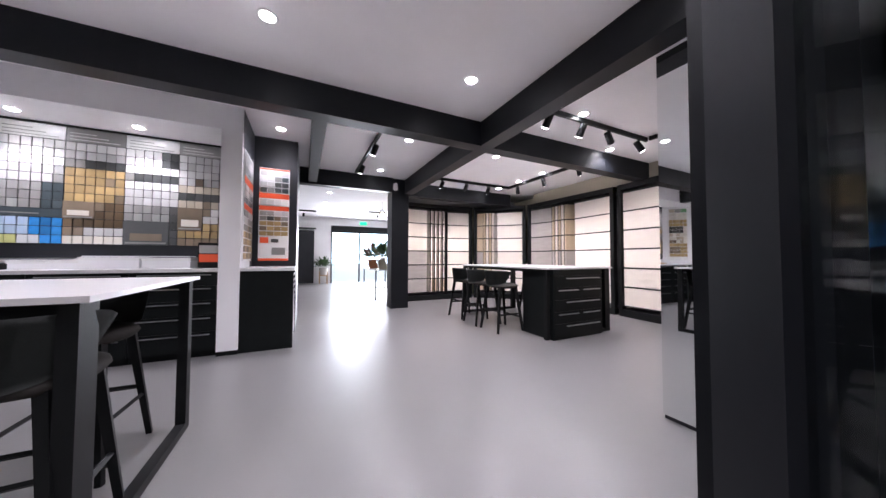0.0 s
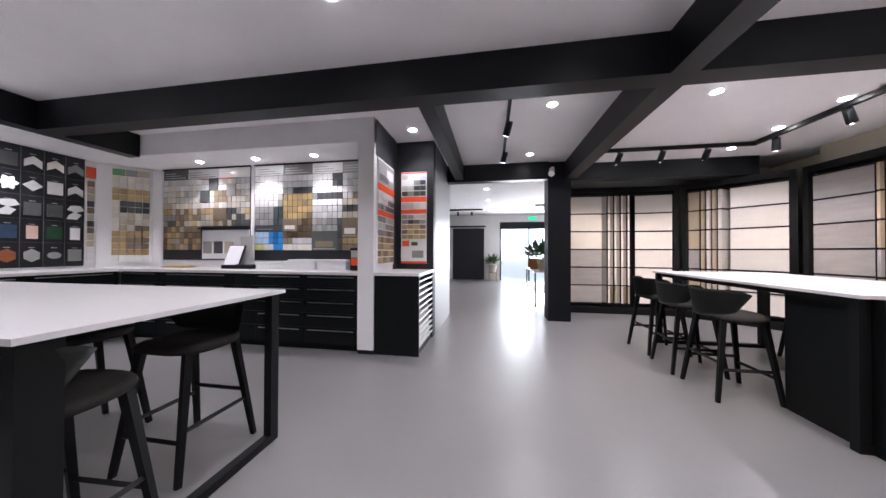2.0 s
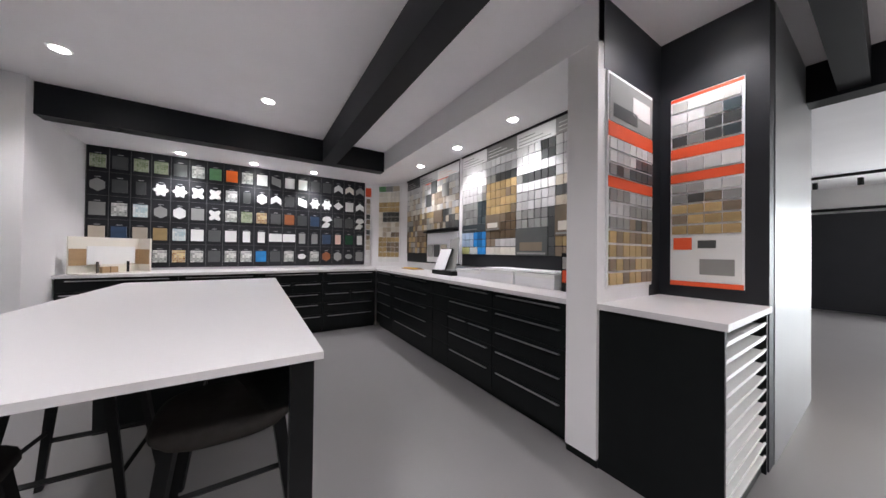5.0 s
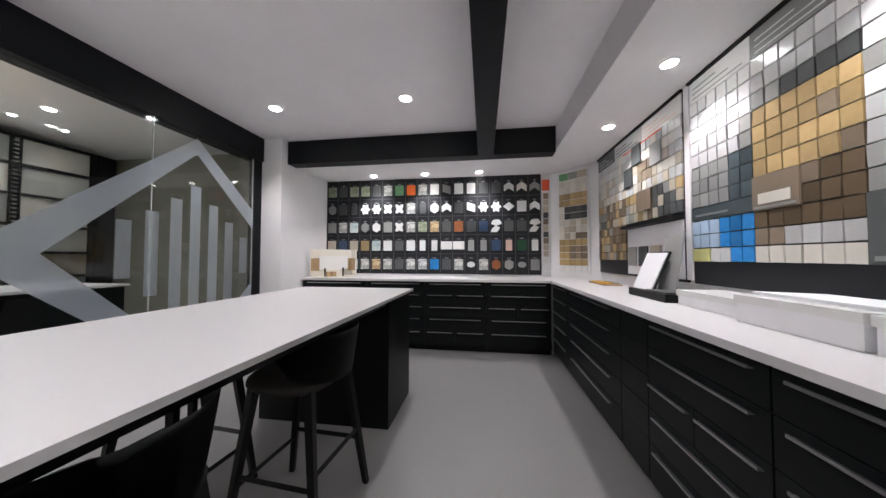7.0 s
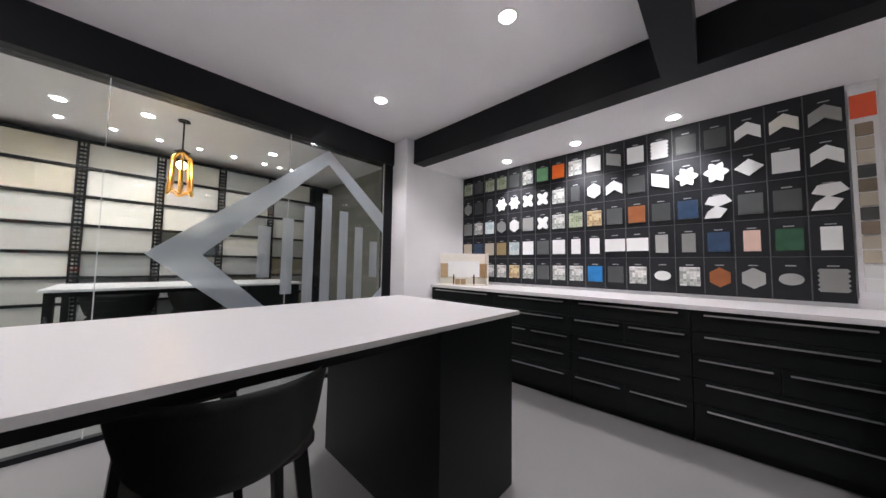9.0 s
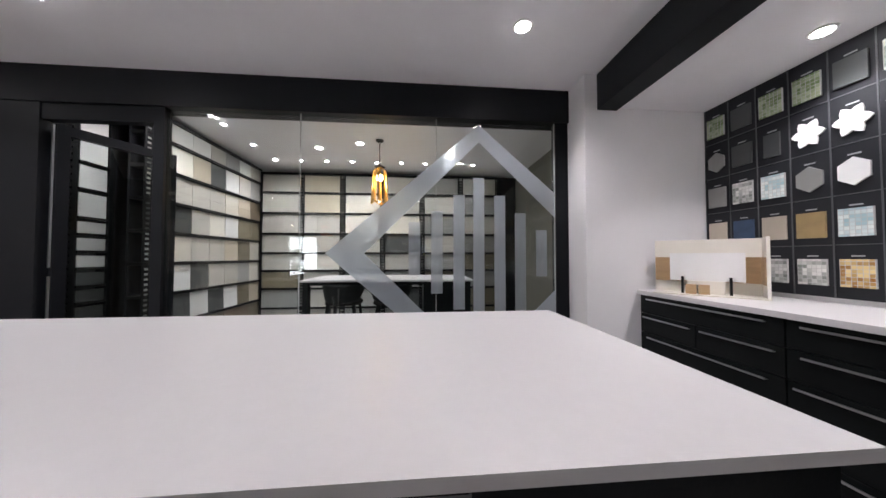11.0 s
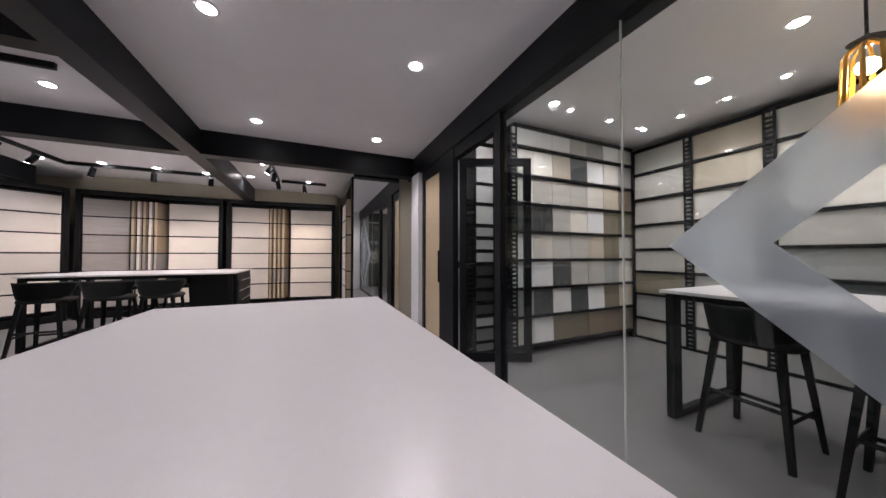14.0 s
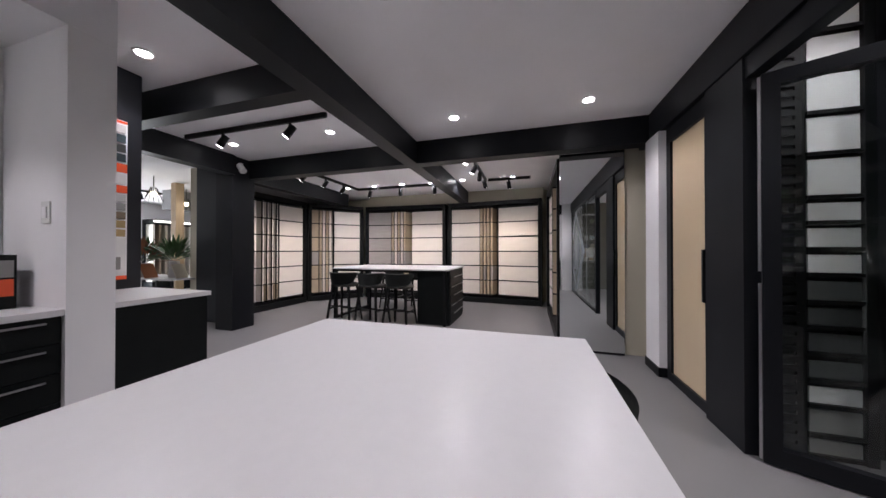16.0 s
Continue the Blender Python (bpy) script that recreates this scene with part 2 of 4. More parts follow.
def piece(name, me, parent, m):
    """An object of its own on a shared mesh."""
    ob = new(name, me)
    ob.parent, ob.matrix_basis = parent, m
    return ob


def thing(name, label, category, m=None, group="", kind=""):
    ob = new(name)
    ob.matrix_world = m or Matrix.Identity(4)
    return tagged(ob, label, category, group, kind)


def structure(name, bm, mat, label, bevel=0.0, category=""):
    return tagged(part(name, bm, mat, None, label, bevel), label, category or name.split("_")[0], "", "structure")

# ---- large structure ----
CEIL_Z, BEAM_Z, SOFFIT_Z = 2.722, 2.425, 2.445
structure("floor", boxes((-6, -5, -0.1, 6.5, 13.2, 0)), FLOOR, "smooth mid-grey polished floor with soft reflections")
structure("ground", boxes((-150, 13.2, -0.2, 150, 300, -0.05)), material("pale_paving", (0.5, 0.5, 0.5), 0.8, vary=0.1), "pale paving outside the glass doors")
structure("ceiling", boxes((-6, -0.64, CEIL_Z, 6.5, 13.2, CEIL_Z + 0.1)), CEIL, "flat pale ceiling with recessed downlights")
structure("ceiling_meeting_room", boxes((-6, -5, 2.80, 0.9, -0.78, 2.90)), CEIL, "flat ceiling over the glazed tile room")
# alcove soffits over the counters
structure("soffit_north", boxes((-5.10, 2.97, SOFFIT_Z, -0.808, 3.62, CEIL_Z)), WHITE, "white dropped bulkhead over the sample counter", category="bulkhead")
structure("soffit_west", boxes((-5.10, -0.37, SOFFIT_Z, -4.28, 2.97, CEIL_Z)), WHITE, "white dropped bulkhead over the mosaic counter", category="bulkhead")
structure("wall_west", boxes((-5.25, -0.53, 0, -5.10, 3.77, CEIL_Z)), WHITE, "white painted wall behind the mosaic board")
structure("wall_north", boxes((-5.10, 3.62, 0, -0.90, 3.77, CEIL_Z)), WHITE, "white painted wall behind the sample boards")
structure("wall_alcove_south", boxes((-5.10, -0.66, 0, -4.0, -0.37, CEIL_Z)), WHITE, "white painted wall beside the glass partition", 0.004)
corner = bmesh.new()
prism(corner, ((-5.10, 3.12), (-4.60, 3.62), (-5.10, 3.62)), 0.93, SOFFIT_Z)
structure("wall_corner", corner, WHITE, "white angled wall across the corner")
structure("column_white", boxes((-1.0, 2.972, 0.05, -0.808, 3.62, CEIL_Z)), WHITE, "white square column rising from the counter to the ceiling", 0.003, "column")
structure("wall_niche_side", boxes((-0.90, 3.62, 0, -0.808, 3.905, CEIL_Z)), BLACKW, "black painted wall beside the sample panel")
structure("wall_niche_back", boxes((-0.808, 3.785, 0, -0.276, 3.905, CEIL_Z)), BLACKW, "black painted wall behind the sample panel")
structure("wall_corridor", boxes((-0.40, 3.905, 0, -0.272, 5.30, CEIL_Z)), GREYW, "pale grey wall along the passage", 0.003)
structure("wall_corridor_back", boxes((-6, 5.15, 0, -0.40, 5.30, CEIL_Z)), WHITE, "white wall of the far showroom")
structure("pillar_black", boxes((1.47, 5.04, 0, 1.84, 5.39, CEIL_Z)), BEAM, "black square pillar under the beams", 0.004, "pillar")
structure("beam_main", boxes((-4.11, 2.088, BEAM_Z, 6.3, 2.27, CEIL_Z)), BEAM, "black boxed ceiling beam", 0.003)
structure("beam_west", boxes((-4.28, -0.64, BEAM_Z, -4.11, 2.97, CEIL_Z)), BEAM, "black boxed ceiling beam", 0.003)
structure("beam_cross_south", boxes((1.75, -0.64, BEAM_Z, 1.93, 2.088, CEIL_Z)), BEAM, "black boxed ceiling beam", 0.003)
structure("beam_cross_north", boxes((1.75, 2.27, BEAM_Z, 1.93, 5.04, CEIL_Z)), BEAM, "black boxed ceiling beam", 0.003)
structure("beam_short", boxes((-0.12, 2.27, BEAM_Z + 0.03, 0.02, 4.99, CEIL_Z)), BEAM, "slim black ceiling beam", 0.003)
structure("beam_lintel", boxes((-0.27, 4.99, BEAM_Z, 1.47, 5.17, CEIL_Z)), BEAM, "black lintel beam over the passage", 0.003)
structure("beam_racks", boxes((1.84, 5.19, BEAM_Z, 4.7, 5.37, CEIL_Z)), BEAM, "black ceiling beam in front of the slab racks", 0.003)
structure("beam_glass", boxes((-4.28, -0.80, BEAM_Z + 0.005, 6.3, -0.62, 2.80)), BEAM, "black boxed beam over the glass partition", 0.003)
structure("wall_racks_north", boxes((1.78, 6.30, 0, 6.5, 6.45, CEIL_Z)), OLIVE, "beige painted wall behind the slab racks")
structure("wall_racks_east", boxes((5.54, -0.80, 0, 5.69, 6.30, CEIL_Z)), OLIVE, "beige painted wall behind the slab racks")
structure("wall_racks_south", boxes((2.052, -0.80, 0, 5.54, -0.45, CEIL_Z)), OLIVE, "beige painted wall behind the slab rack")
# added blocks bring the wall above the racks forward out of the shade
structure("bulkhead_racks_east", boxes((5.22, 0.30, 2.45, 5.54, 4.90, CEIL_Z)), OLIVE, "beige wall strip over the slab racks, brought forward to catch light", category="bulkhead")
structure("bulkhead_racks_north", boxes((1.89, 5.97, 2.45, 5.45, 6.30, CEIL_Z)), GREYW, "grey wall strip over the slab racks, brought forward to catch light", category="bulkhead")
# painted black so the gap by the pillar reads as dark interior
structure("wall_racks_west", boxes((1.78, 5.39, 0, 1.89, 6.30, CEIL_Z)), BLACKW, "wall beside the slab racks, blackened for the dark interior")
# glazed tile room
structure("wall_room_east", boxes((0.50, -4.4, 0, 0.65, -0.78, 2.80)), BLACKW, "dark wall behind the tile racks")
structure("wall_room_south", boxes((-6, -3.95, 0, 0.50, -3.80, 2.80)), BLACKW, "dark wall behind the tile racks")
structure("wall_room_west", boxes((-4.75, -3.80, 0, -4.6, -0.66, 2.80)), material("olive_grey_wall", (0.20, 0.195, 0.165), 0.8, vary=0.04, scale=3), "grey painted end wall of the tile room")
structure("jamb_west", boxes((-4.0, -0.72, 0, -3.88, -0.645, BEAM_Z + 0.005)), BEAM, "black steel jamb of the glass partition", 0.003)
structure("jamb_door", boxes((-0.575, -0.71, 0, -0.492, -0.635, BEAM_Z + 0.004)), BEAM, "black steel post beside the open glass door", 0.003)
structure("jamb_east", boxes((0.335, -0.78, 0, 0.735, -0.632, BEAM_Z + 0.004)), BEAM, "wide black post beside the glass door", 0.004)
structure("transom", boxes((-0.492, -0.72, 2.30, 0.335, -0.645, BEAM_Z + 0.005)), BEAM, "black steel transom over the glass door", 0.003)
structure("trim_glass_foot", boxes((-3.88, -0.69, 0, -0.575, -0.64, 0.035)), BEAM, "black foot channel of the glass partition", 0.002)
structure("column_south", boxes((1.46, -0.72, 0.09, 1.79, -0.60, BEAM_Z + 0.004)), WHITE, "white boxed column with a black foot", 0.004)
structure("baseboard_column", boxes((1.45, -0.73, 0, 1.80, -0.59, 0.09)), BEAM, "black skirting round the white column", 0.003)
structure("wall_sliding", boxes((0.74, -0.78, 0, 2.05, -0.73, BEAM_Z + 0.02)), BLACKW, "black wall behind the tan sliding panel")
# far showroom
structure("wall_far", boxes((-6, 12.05, 0, 0.33, 12.2, CEIL_Z), (0.33, 12.05, 0, 0.84, 12.2, CEIL_Z), (0.84, 12.05, 2.2, 3.9, 12.2, CEIL_Z), (3.9, 12.05, 0, 6.5, 12.2, CEIL_Z)), WHITE, "white end wall of the far showroom")
structure("wall_far_west", boxes((-6.1, 5.22, 0, -6, 12.2, CEIL_Z)), WHITE, "painted side wall of the far showroom")
# grey here, darker than the white west side
structure("wall_far_east", boxes((6.4, 6.45, 0, 6.5, 12.2, CEIL_Z)), GREYW, "painted side wall of the far showroom")
structure("lintel_far", boxes((0.84, 11.98, 2.18, 3.9, 12.05, 2.40)), BEAM, "black head over the glass entrance doors")
# emissive panel supplies the blown-out daylight of the street, tinted blue
structure("backdrop", boxes((-40, 60, -0.1, 40, 60.5, 12)), glow("street_daylight_glow", (0.72, 0.86, 1.0), 3.5), "glowing backdrop in place of the overexposed street beyond the entrance")


def pane(name, x0, y0, z0, x1, y1, z1, parent=None, mat=None):
    ob = part(name, boxes((x0, y0, z0, x1, y1, z1)), mat or GLASS, parent)
    ob.visible_shadow = False
    return ob


# glass partition, three panes with clear joints
partition = thing("glass_partition", "frameless clear glass partition with a frosted house emblem", "glass wall", kind="structure")
for a, b in ((-3.88, -2.793), (-2.787, -1.633), (-1.627, -0.575)):
    pane("pane", a, -0.670, 0.035, b, -0.660, BEAM_Z + 0.02, partition)
for x in (-2.790, -1.630, -3.877):
    joint = part("silicone_joint", boxes((x - 0.0028, -0.671, 0.036, x + 0.0028, -0.659, BEAM_Z + 0.019)), JOINT, partition, "clear silicone joint")
    joint.visible_shadow = False


def film(outline, mat):
    """Frosted film on the glass, from an outline in x and z."""
    bm = bmesh.new()
    lo, hi = [bm.verts.new((x, -0.659, z)) for x, z in outline], [bm.verts.new((x, -0.656, z)) for x, z in outline]
    bm.faces.new(lo), bm.faces.new(hi[::-1])
    for k in range(len(outline)):
        j = (k + 1) % len(outline)
        bm.faces.new((lo[j], lo[k], hi[k], hi[j]))
    ob = part("frosted_film", bm, mat, partition, "blue-grey frosted film")
    ob.visible_shadow = False


film(((-1.845, 1.235), (-3.172, 2.39), (-3.875, 1.787), (-3.875, 1.564), (-3.172, 2.235), (-2.17, 1.235), (-3.172, 0.235), (-3.875, 0.906), (-3.875, 0.683), (-3.172, 0.08)), FROST)
for x, top, foot, m in ((-2.60, 1.51, 1.045, FROST2), (-2.797, 1.608, 0.885, FROST2), (-2.993, 1.755, 0.743, FROST), (-3.171, 1.912, 0.574, FROST), (-3.362, 1.755, 0.717, FROST), (-3.551, 1.60, 0.70, FROST2), (-3.747, 1.447, 1.03, FROST2)):
    film(((x - 0.05, foot), (x + 0.05, foot), (x + 0.05, top), (x - 0.05, top)), m)

# open glass door, swung into the tile room
door = thing("door_1", "black-framed glass door standing open into the tile room", "door", pose(0.285, -0.69, 0, 0, 0, 245), kind="structure")
part("door_frame", boxes((0, -0.025, 0.01, 0.075, 0.025, 2.28), (0.72, -0.025, 0.01, 0.80, 0.025, 2.28), (0.075, -0.025, 0.01, 0.72, 0.025, 0.11), (0.075, -0.025, 2.20, 0.72, 0.025, 2.28)), BEAM, door, bevel=0.003)
pane("pane", 0.075, -0.005, 0.11, 0.72, 0.005, 2.20, door)
part("door_handle", boxes((0.742, 0.045, 0.92, 0.768, 0.07, 1.32), (0.747, 0.02, 0.97, 0.763, 0.05, 0.99), (0.747, 0.02, 1.25, 0.763, 0.05, 1.27)), METAL, door, bevel=0.004)
part("weather_strip", boxes((-0.014, -0.01, 0.02, -0.002, 0.01, 1.05), (-0.014, -0.01, 1.12, -0.002, 0.01, 2.27)), CHROME, door)

# tan sliding panel
slide = thing("door_2", "tan glass sliding door in a black steel frame", "door", kind="structure")
part("door_frame", boxes((0.74, -0.73, 0, 0.80, -0.66, BEAM_Z), (1.36, -0.73, 0, 1.44, -0.66, BEAM_Z), (0.80, -0.73, 0, 1.36, -0.66, 0.08), (0.80, -0.73, 2.28, 1.36, -0.66, BEAM_Z)), BEAM, slide, bevel=0.003)
part("panel", boxes((0.80, -0.71, 0.08, 1.36, -0.68, 2.28)), BEIGE, slide, "glossy tan panel")
part("door_handle", boxes((0.765, -0.655, 0.85, 0.785, -0.63, 1.25), (0.77, -0.66, 0.88, 0.78, -0.65, 0.90), (0.77, -0.66, 1.20, 0.78, -0.65, 1.22)), METAL, slide, bevel=0.003)

# mirror on the rack's end
mirror = thing("wall_mirror", "tall frameless mirror on the end of the slab rack", "mirror")
part("mirror_glass", boxes((1.985, -0.45, 0.03, 1.999, 0.265, 2.44)), MIRROR, mirror)
part("mirror_back", boxes((2.0, -0.448, 0.0, 2.05, 0.262, 2.435)), BLACKW, mirror)

# far glass doors
entrance = thing("door_3", "wide glass sliding entrance doors full of daylight", "door", kind="structure")
part("door_frame", boxes((0.84, 12.08, 0, 0.90, 12.15, 2.2), (1.98, 12.08, 0, 2.04, 12.15, 2.2), (3.83, 12.08, 0, 3.9, 12.15, 2.2), (0.90, 12.08, 2.12, 3.83, 12.15, 2.2)), BEAM, entrance, bevel=0.003)
pane("pane", 0.90, 12.11, 0.02, 1.98, 12.12, 2.12, entrance)
pane("pane", 2.04, 12.11, 0.02, 3.83, 12.12, 2.12, entrance)
barn = thing("door_4", "dark grey sliding barn door on a black rail", "door", kind="structure")
part("panel", boxes((-1.10, 11.93, 0.03, 0.20, 11.99, 2.15)), BLACKW, barn, bevel=0.004)
part("rail", boxes((-1.7, 11.90, 2.20, 0.26, 11.95, 2.26)), METAL, barn, bevel=0.003)
area_lamp("daylight_entrance", look((2.4, 11.85, 1.2), (2.4, 5, 0.6)), 2.7, 2.0, 205, (0.97, 0.98, 1.0))

# ---- recessed lights ----
ring = bmesh.new()
for k in range(20):
    a0, a1 = k * math.tau / 20, (k + 1) * math.tau / 20
    q = [ring.verts.new((r * math.cos(a), r * math.sin(a), z)) for a in (a0, a1) for r, z in ((0.047, -0.001), (0.047, -0.007), (0.066, -0.004), (0.066, 0.0))]
    for i in range(3):
        ring.faces.new((q[i], q[i + 1], q[i + 5], q[i + 4]))
trim = mesh_of("lamp_trim", ring, WHITE, smooth=True)
lens = bmesh.new()
rings = [[lens.verts.new((0.052 * math.cos(b) * math.cos(a), 0.052 * math.cos(b) * math.sin(a), -0.002 - 0.016 * math.sin(b))) for a in (math.tau * k / 20 for k in range(20))] for b in (0.0, 0.5, 1.0)]
for lo_ring, hi_ring in zip(rings, rings[1:]):
    for k in range(20):
        lens.faces.new((lo_ring[k], lo_ring[(k + 1) % 20], hi_ring[(k + 1) % 20], hi_ring[k]))
lens.faces.new(rings[-1])
lens_mesh = mesh_of("lens", lens, LAMP)


def downlight(x, y, z, watts, size=1.0, spot=True, angle=132):
    ob = thing("downlight", "round white recessed ceiling downlight, lit", "downlight", pose(x, y, z) @ Matrix.Diagonal((size, size, 1, 1)), "recessed downlights")
    piece("trim", trim, ob, Matrix.Identity(4)), piece("lens", lens_mesh, ob, Matrix.Identity(4))
    if spot:
        spot_lamp(x, y, z - 0.035, watts, angle=angle)


W1 = 47
for x in (-3.315, -0.43, 1.21):
    for y in (0.07, 1.425):
        downlight(x, y, CEIL_Z, W1)
for x, y in ((-0.47, 3.39), (1.14, 3.0), (1.11, 4.56), (2.64, 3.0), (2.64, 4.61), (4.0, 4.75), (4.0, 4.04), (4.0, 3.35), (4.05, 2.67), (2.7, 1.4), (4.0, 1.97), (4.05, 0.94)):
    downlight(x, y, CEIL_Z, 24 if x < 0 else 44)
for y in (0.51, 1.30, 2.09):
    downlight(-4.84, y, SOFFIT_Z, 34, 0.9, angle=110)
for x in (-3.57, -2.67, -1.79):
    downlight(x, 3.315, SOFFIT_Z, 31, 0.9, angle=110)
for x, y in ((0.4, 7.0), (0.4, 8.6), (0.4, 10.4), (2.6, 7.4), (2.6, 9.6), (-2.4, 7.4), (-2.4, 10)):
    downlight(x, y, CEIL_Z, 25)
# tile room
# the one at (-0.08, -1.12) is added to brighten the slotted rack
for x, y in ((-0.08, -1.12), (-0.33, -1.5), (-1.19, -2.44), (-1.82, -2.23), (-3.13, -2.45)):
    downlight(x, y, 2.80, (18 if x > -0.5 else 26) if x > -3 else 10)
for k in range(9):
    downlight(-0.30 - 0.41 * k, -3.04, 2.80, 27 if k < 5 else 12, 0.6, spot=k % 2 == 0, angle=125)
for y in (-1.77, -2.40):
    downlight(-0.30, y, 2.80, 13, 0.6, angle=125)

# ---- counters ----
def drawer_unit(name, width, m, rows, handles, label):
    """A black base unit, front along local x at y = 0, body behind it (+y)."""
    u = thing(name, label, "cabinet", m, "black sample drawer units")
    part("body", boxes((0.002, 0.012, 0.07, width - 0.002, 0.60, 0.90), (0.002, 0.05, 0.0, width - 0.002, 0.60, 0.07)), LAM, u)
    z = 0.075
    for k, h in enumerate(rows):
        cut = [(0.004, width - 0.004)] if handles[k] < 2 else [(0.004, width / 2 - 0.002), (width / 2 + 0.002, width - 0.004)]
        for a, b in cut:
            d = part("drawer_front", boxes((a, -0.006, z + 0.002, b, 0.012, z + h - 0.003)), LAM, u, bevel=0.0015)
            if handles[k]:
                w = min(0.86, (b - a) * 0.84)
                c = (a + b) / 2
                part("handle", boxes((c - w / 2, -0.026, z + h - 0.036, c + w / 2, -0.020, z + h - 0.026), (c - w / 2, -0.022, z + h - 0.036, c + w / 2, -0.006, z + h - 0.033)), PULL, d, "slim brushed steel edge pull")
        z += h
    return u


ROWS5 = (0.20, 0.17, 0.155, 0.155, 0.145)
for x0, w, h in ((-4.44, 0.62, (1, 1, 1, 1, 1)), (-3.82, 1.16, (1, 1, 1, 1, 1)), (-2.66, 0.30, (0, 0, 0, 0, 0)), (-2.36, 0.66, (1, 1, 2, 1, 1)), (-1.70, 0.70, (1, 1, 1, 1, 1))):
    drawer_unit("drawer_cabinet", w, pose(x0, 3.005, 0), ROWS5, h, "black laminate drawer cabinet with slim steel pulls under the white counter")
for k, w in enumerate((0.80, 0.80, 0.80, 0.94)):
    y0 = 2.98 - sum((0.80, 0.80, 0.80, 0.94)[:k])
    drawer_unit("drawer_cabinet", w, pose(-4.46, y0 - w, 0, 0, 0, 90), ROWS5, ((1, 1, 2, 1, 1), (2, 1, 1, 2, 1))[k % 2], "black laminate drawer cabinet with slim steel pulls under the mosaic board")
seam = tagged(part("corner_strip", boxes((-4.465, 2.985, 0.02, -4.445, 3.005, 0.90)), CHROME, None, "thin steel strip in the inner corner of the counters"), "thin steel strip in the inner corner of the counters", "strip")
top = bmesh.new()
prism(top, ((-5.10, -0.37), (-4.435, -0.37), (-4.435, 2.98), (-1.0, 2.98), (-1.0, 3.62), (-5.10, 3.62)), 0.90, 0.932)
tagged(part("counter_top", top, STONE, None, "white engineered stone worktop", 0.002), "long white engineered stone counter running round the corner", "worktop")
# low open-shelf cabinet east of the column
low = thing("shelf_cabinet", "black cabinet with an open end of stacked slim sample trays", "cabinet")
for nm, bx in (("front_panel", (-0.808, 3.0, 0.0, -0.28, 3.02, 0.90)), ("body", (-0.808, 3.02, 0.0, -0.62, 3.765, 0.90)), ("back_panel", (-0.62, 3.745, 0.0, -0.28, 3.765, 0.90)), ("bottom_panel", (-0.62, 3.02, 0.0, -0.30, 3.745, 0.05)), ("top_rail", (-0.62, 3.02, 0.885, -0.29, 3.745, 0.90))):
    part(nm, boxes(bx), LAM, low)
for k in range(11):
    z = 0.085 + k * 0.074
    part("tray", boxes((-0.60, 3.035, z, -0.285, 3.74, z + 0.012), (-0.288, 3.035, z + 0.012, -0.280, 3.74, z + 0.024)), T_WHITE, low, "white-edged sample tray")
part("top", boxes((-0.808, 2.98, 0.902, -0.265, 3.78, 0.934)), STONE, low, "white stone top", 0.002)
part("plinth", boxes((-1.0, 2.985, 0.0, -0.808, 3.60, 0.049)), LAM, low)


# ---- tables and stools ----
def table(label, length, width, m, cabinet_at_end, block=None, both=False):
    """White-topped high table along local x, origin at a corner on the floor; a drawer block at one end, a steel loop leg at the other."""
    t = thing("display_table", label, "table", m, "white-topped display tables")
    part("tabletop", boxes((0, 0, 0.911, length, width, 0.932)), STONE, t, "white engineered stone top", 0.003)
    lx = 0.03 if cabinet_at_end else length - 0.08
    for a in (0.05, width - 0.075):
        part("apron", boxes((0.05, a, 0.868, length - 0.05, a + 0.025, 0.910)), METAL, t)
    for lx in ((lx, 0.03) if both else (lx,)):
        for a, w in ((0.02, 0.10), (width - 0.08, 0.06)):
            part("leg", boxes((lx, a, 0.0, lx + 0.05, a + w, 0.910)), METAL, t, bevel=0.002)
        part("foot_bar", boxes((lx, 0.12, 0.0, lx + 0.05, width - 0.08, 0.045)), METAL, t, bevel=0.002)
    c0 = length - 0.60 if cabinet_at_end else (0.03 if not both else -0.02)
    d = part("drawer_block", boxes((c0, block[0] if block else 0.03, 0.0, c0 + 0.57, block[1] if block else width - 0.03, 0.909)), LAM, t, "black drawer block", 0.003)
    return t, c0


t1, c1 = table("white stone-topped display table with a black drawer block and loop leg", 2.525, 1.073, pose(-3.303, 0.44, 0), False)
t2, c2 = table("white stone-topped display table with black drawers near slab racks", 2.21, 1.29, pose(3.92, 1.91, 0, 0, 0, 90), False, (0.26, 1.20), True)

for k in range(5):
    f = part("drawer_front", boxes((c2 - 0.012, 0.28, 0.06 + 0.155 * k, c2 - 0.002, 1.18, 0.205 + 0.155 * k)), LAM, t2, bevel=0.002)
    for a, b in (((0.34, 0.66), (0.76, 1.12)) if k % 2 else ((0.34, 0.98),)):
        part("handle", boxes((c2 - 0.032, a, 0.165 + 0.155 * k, c2 - 0.012, b, 0.176 + 0.155 * k)), PULL, f, "slim steel pull")


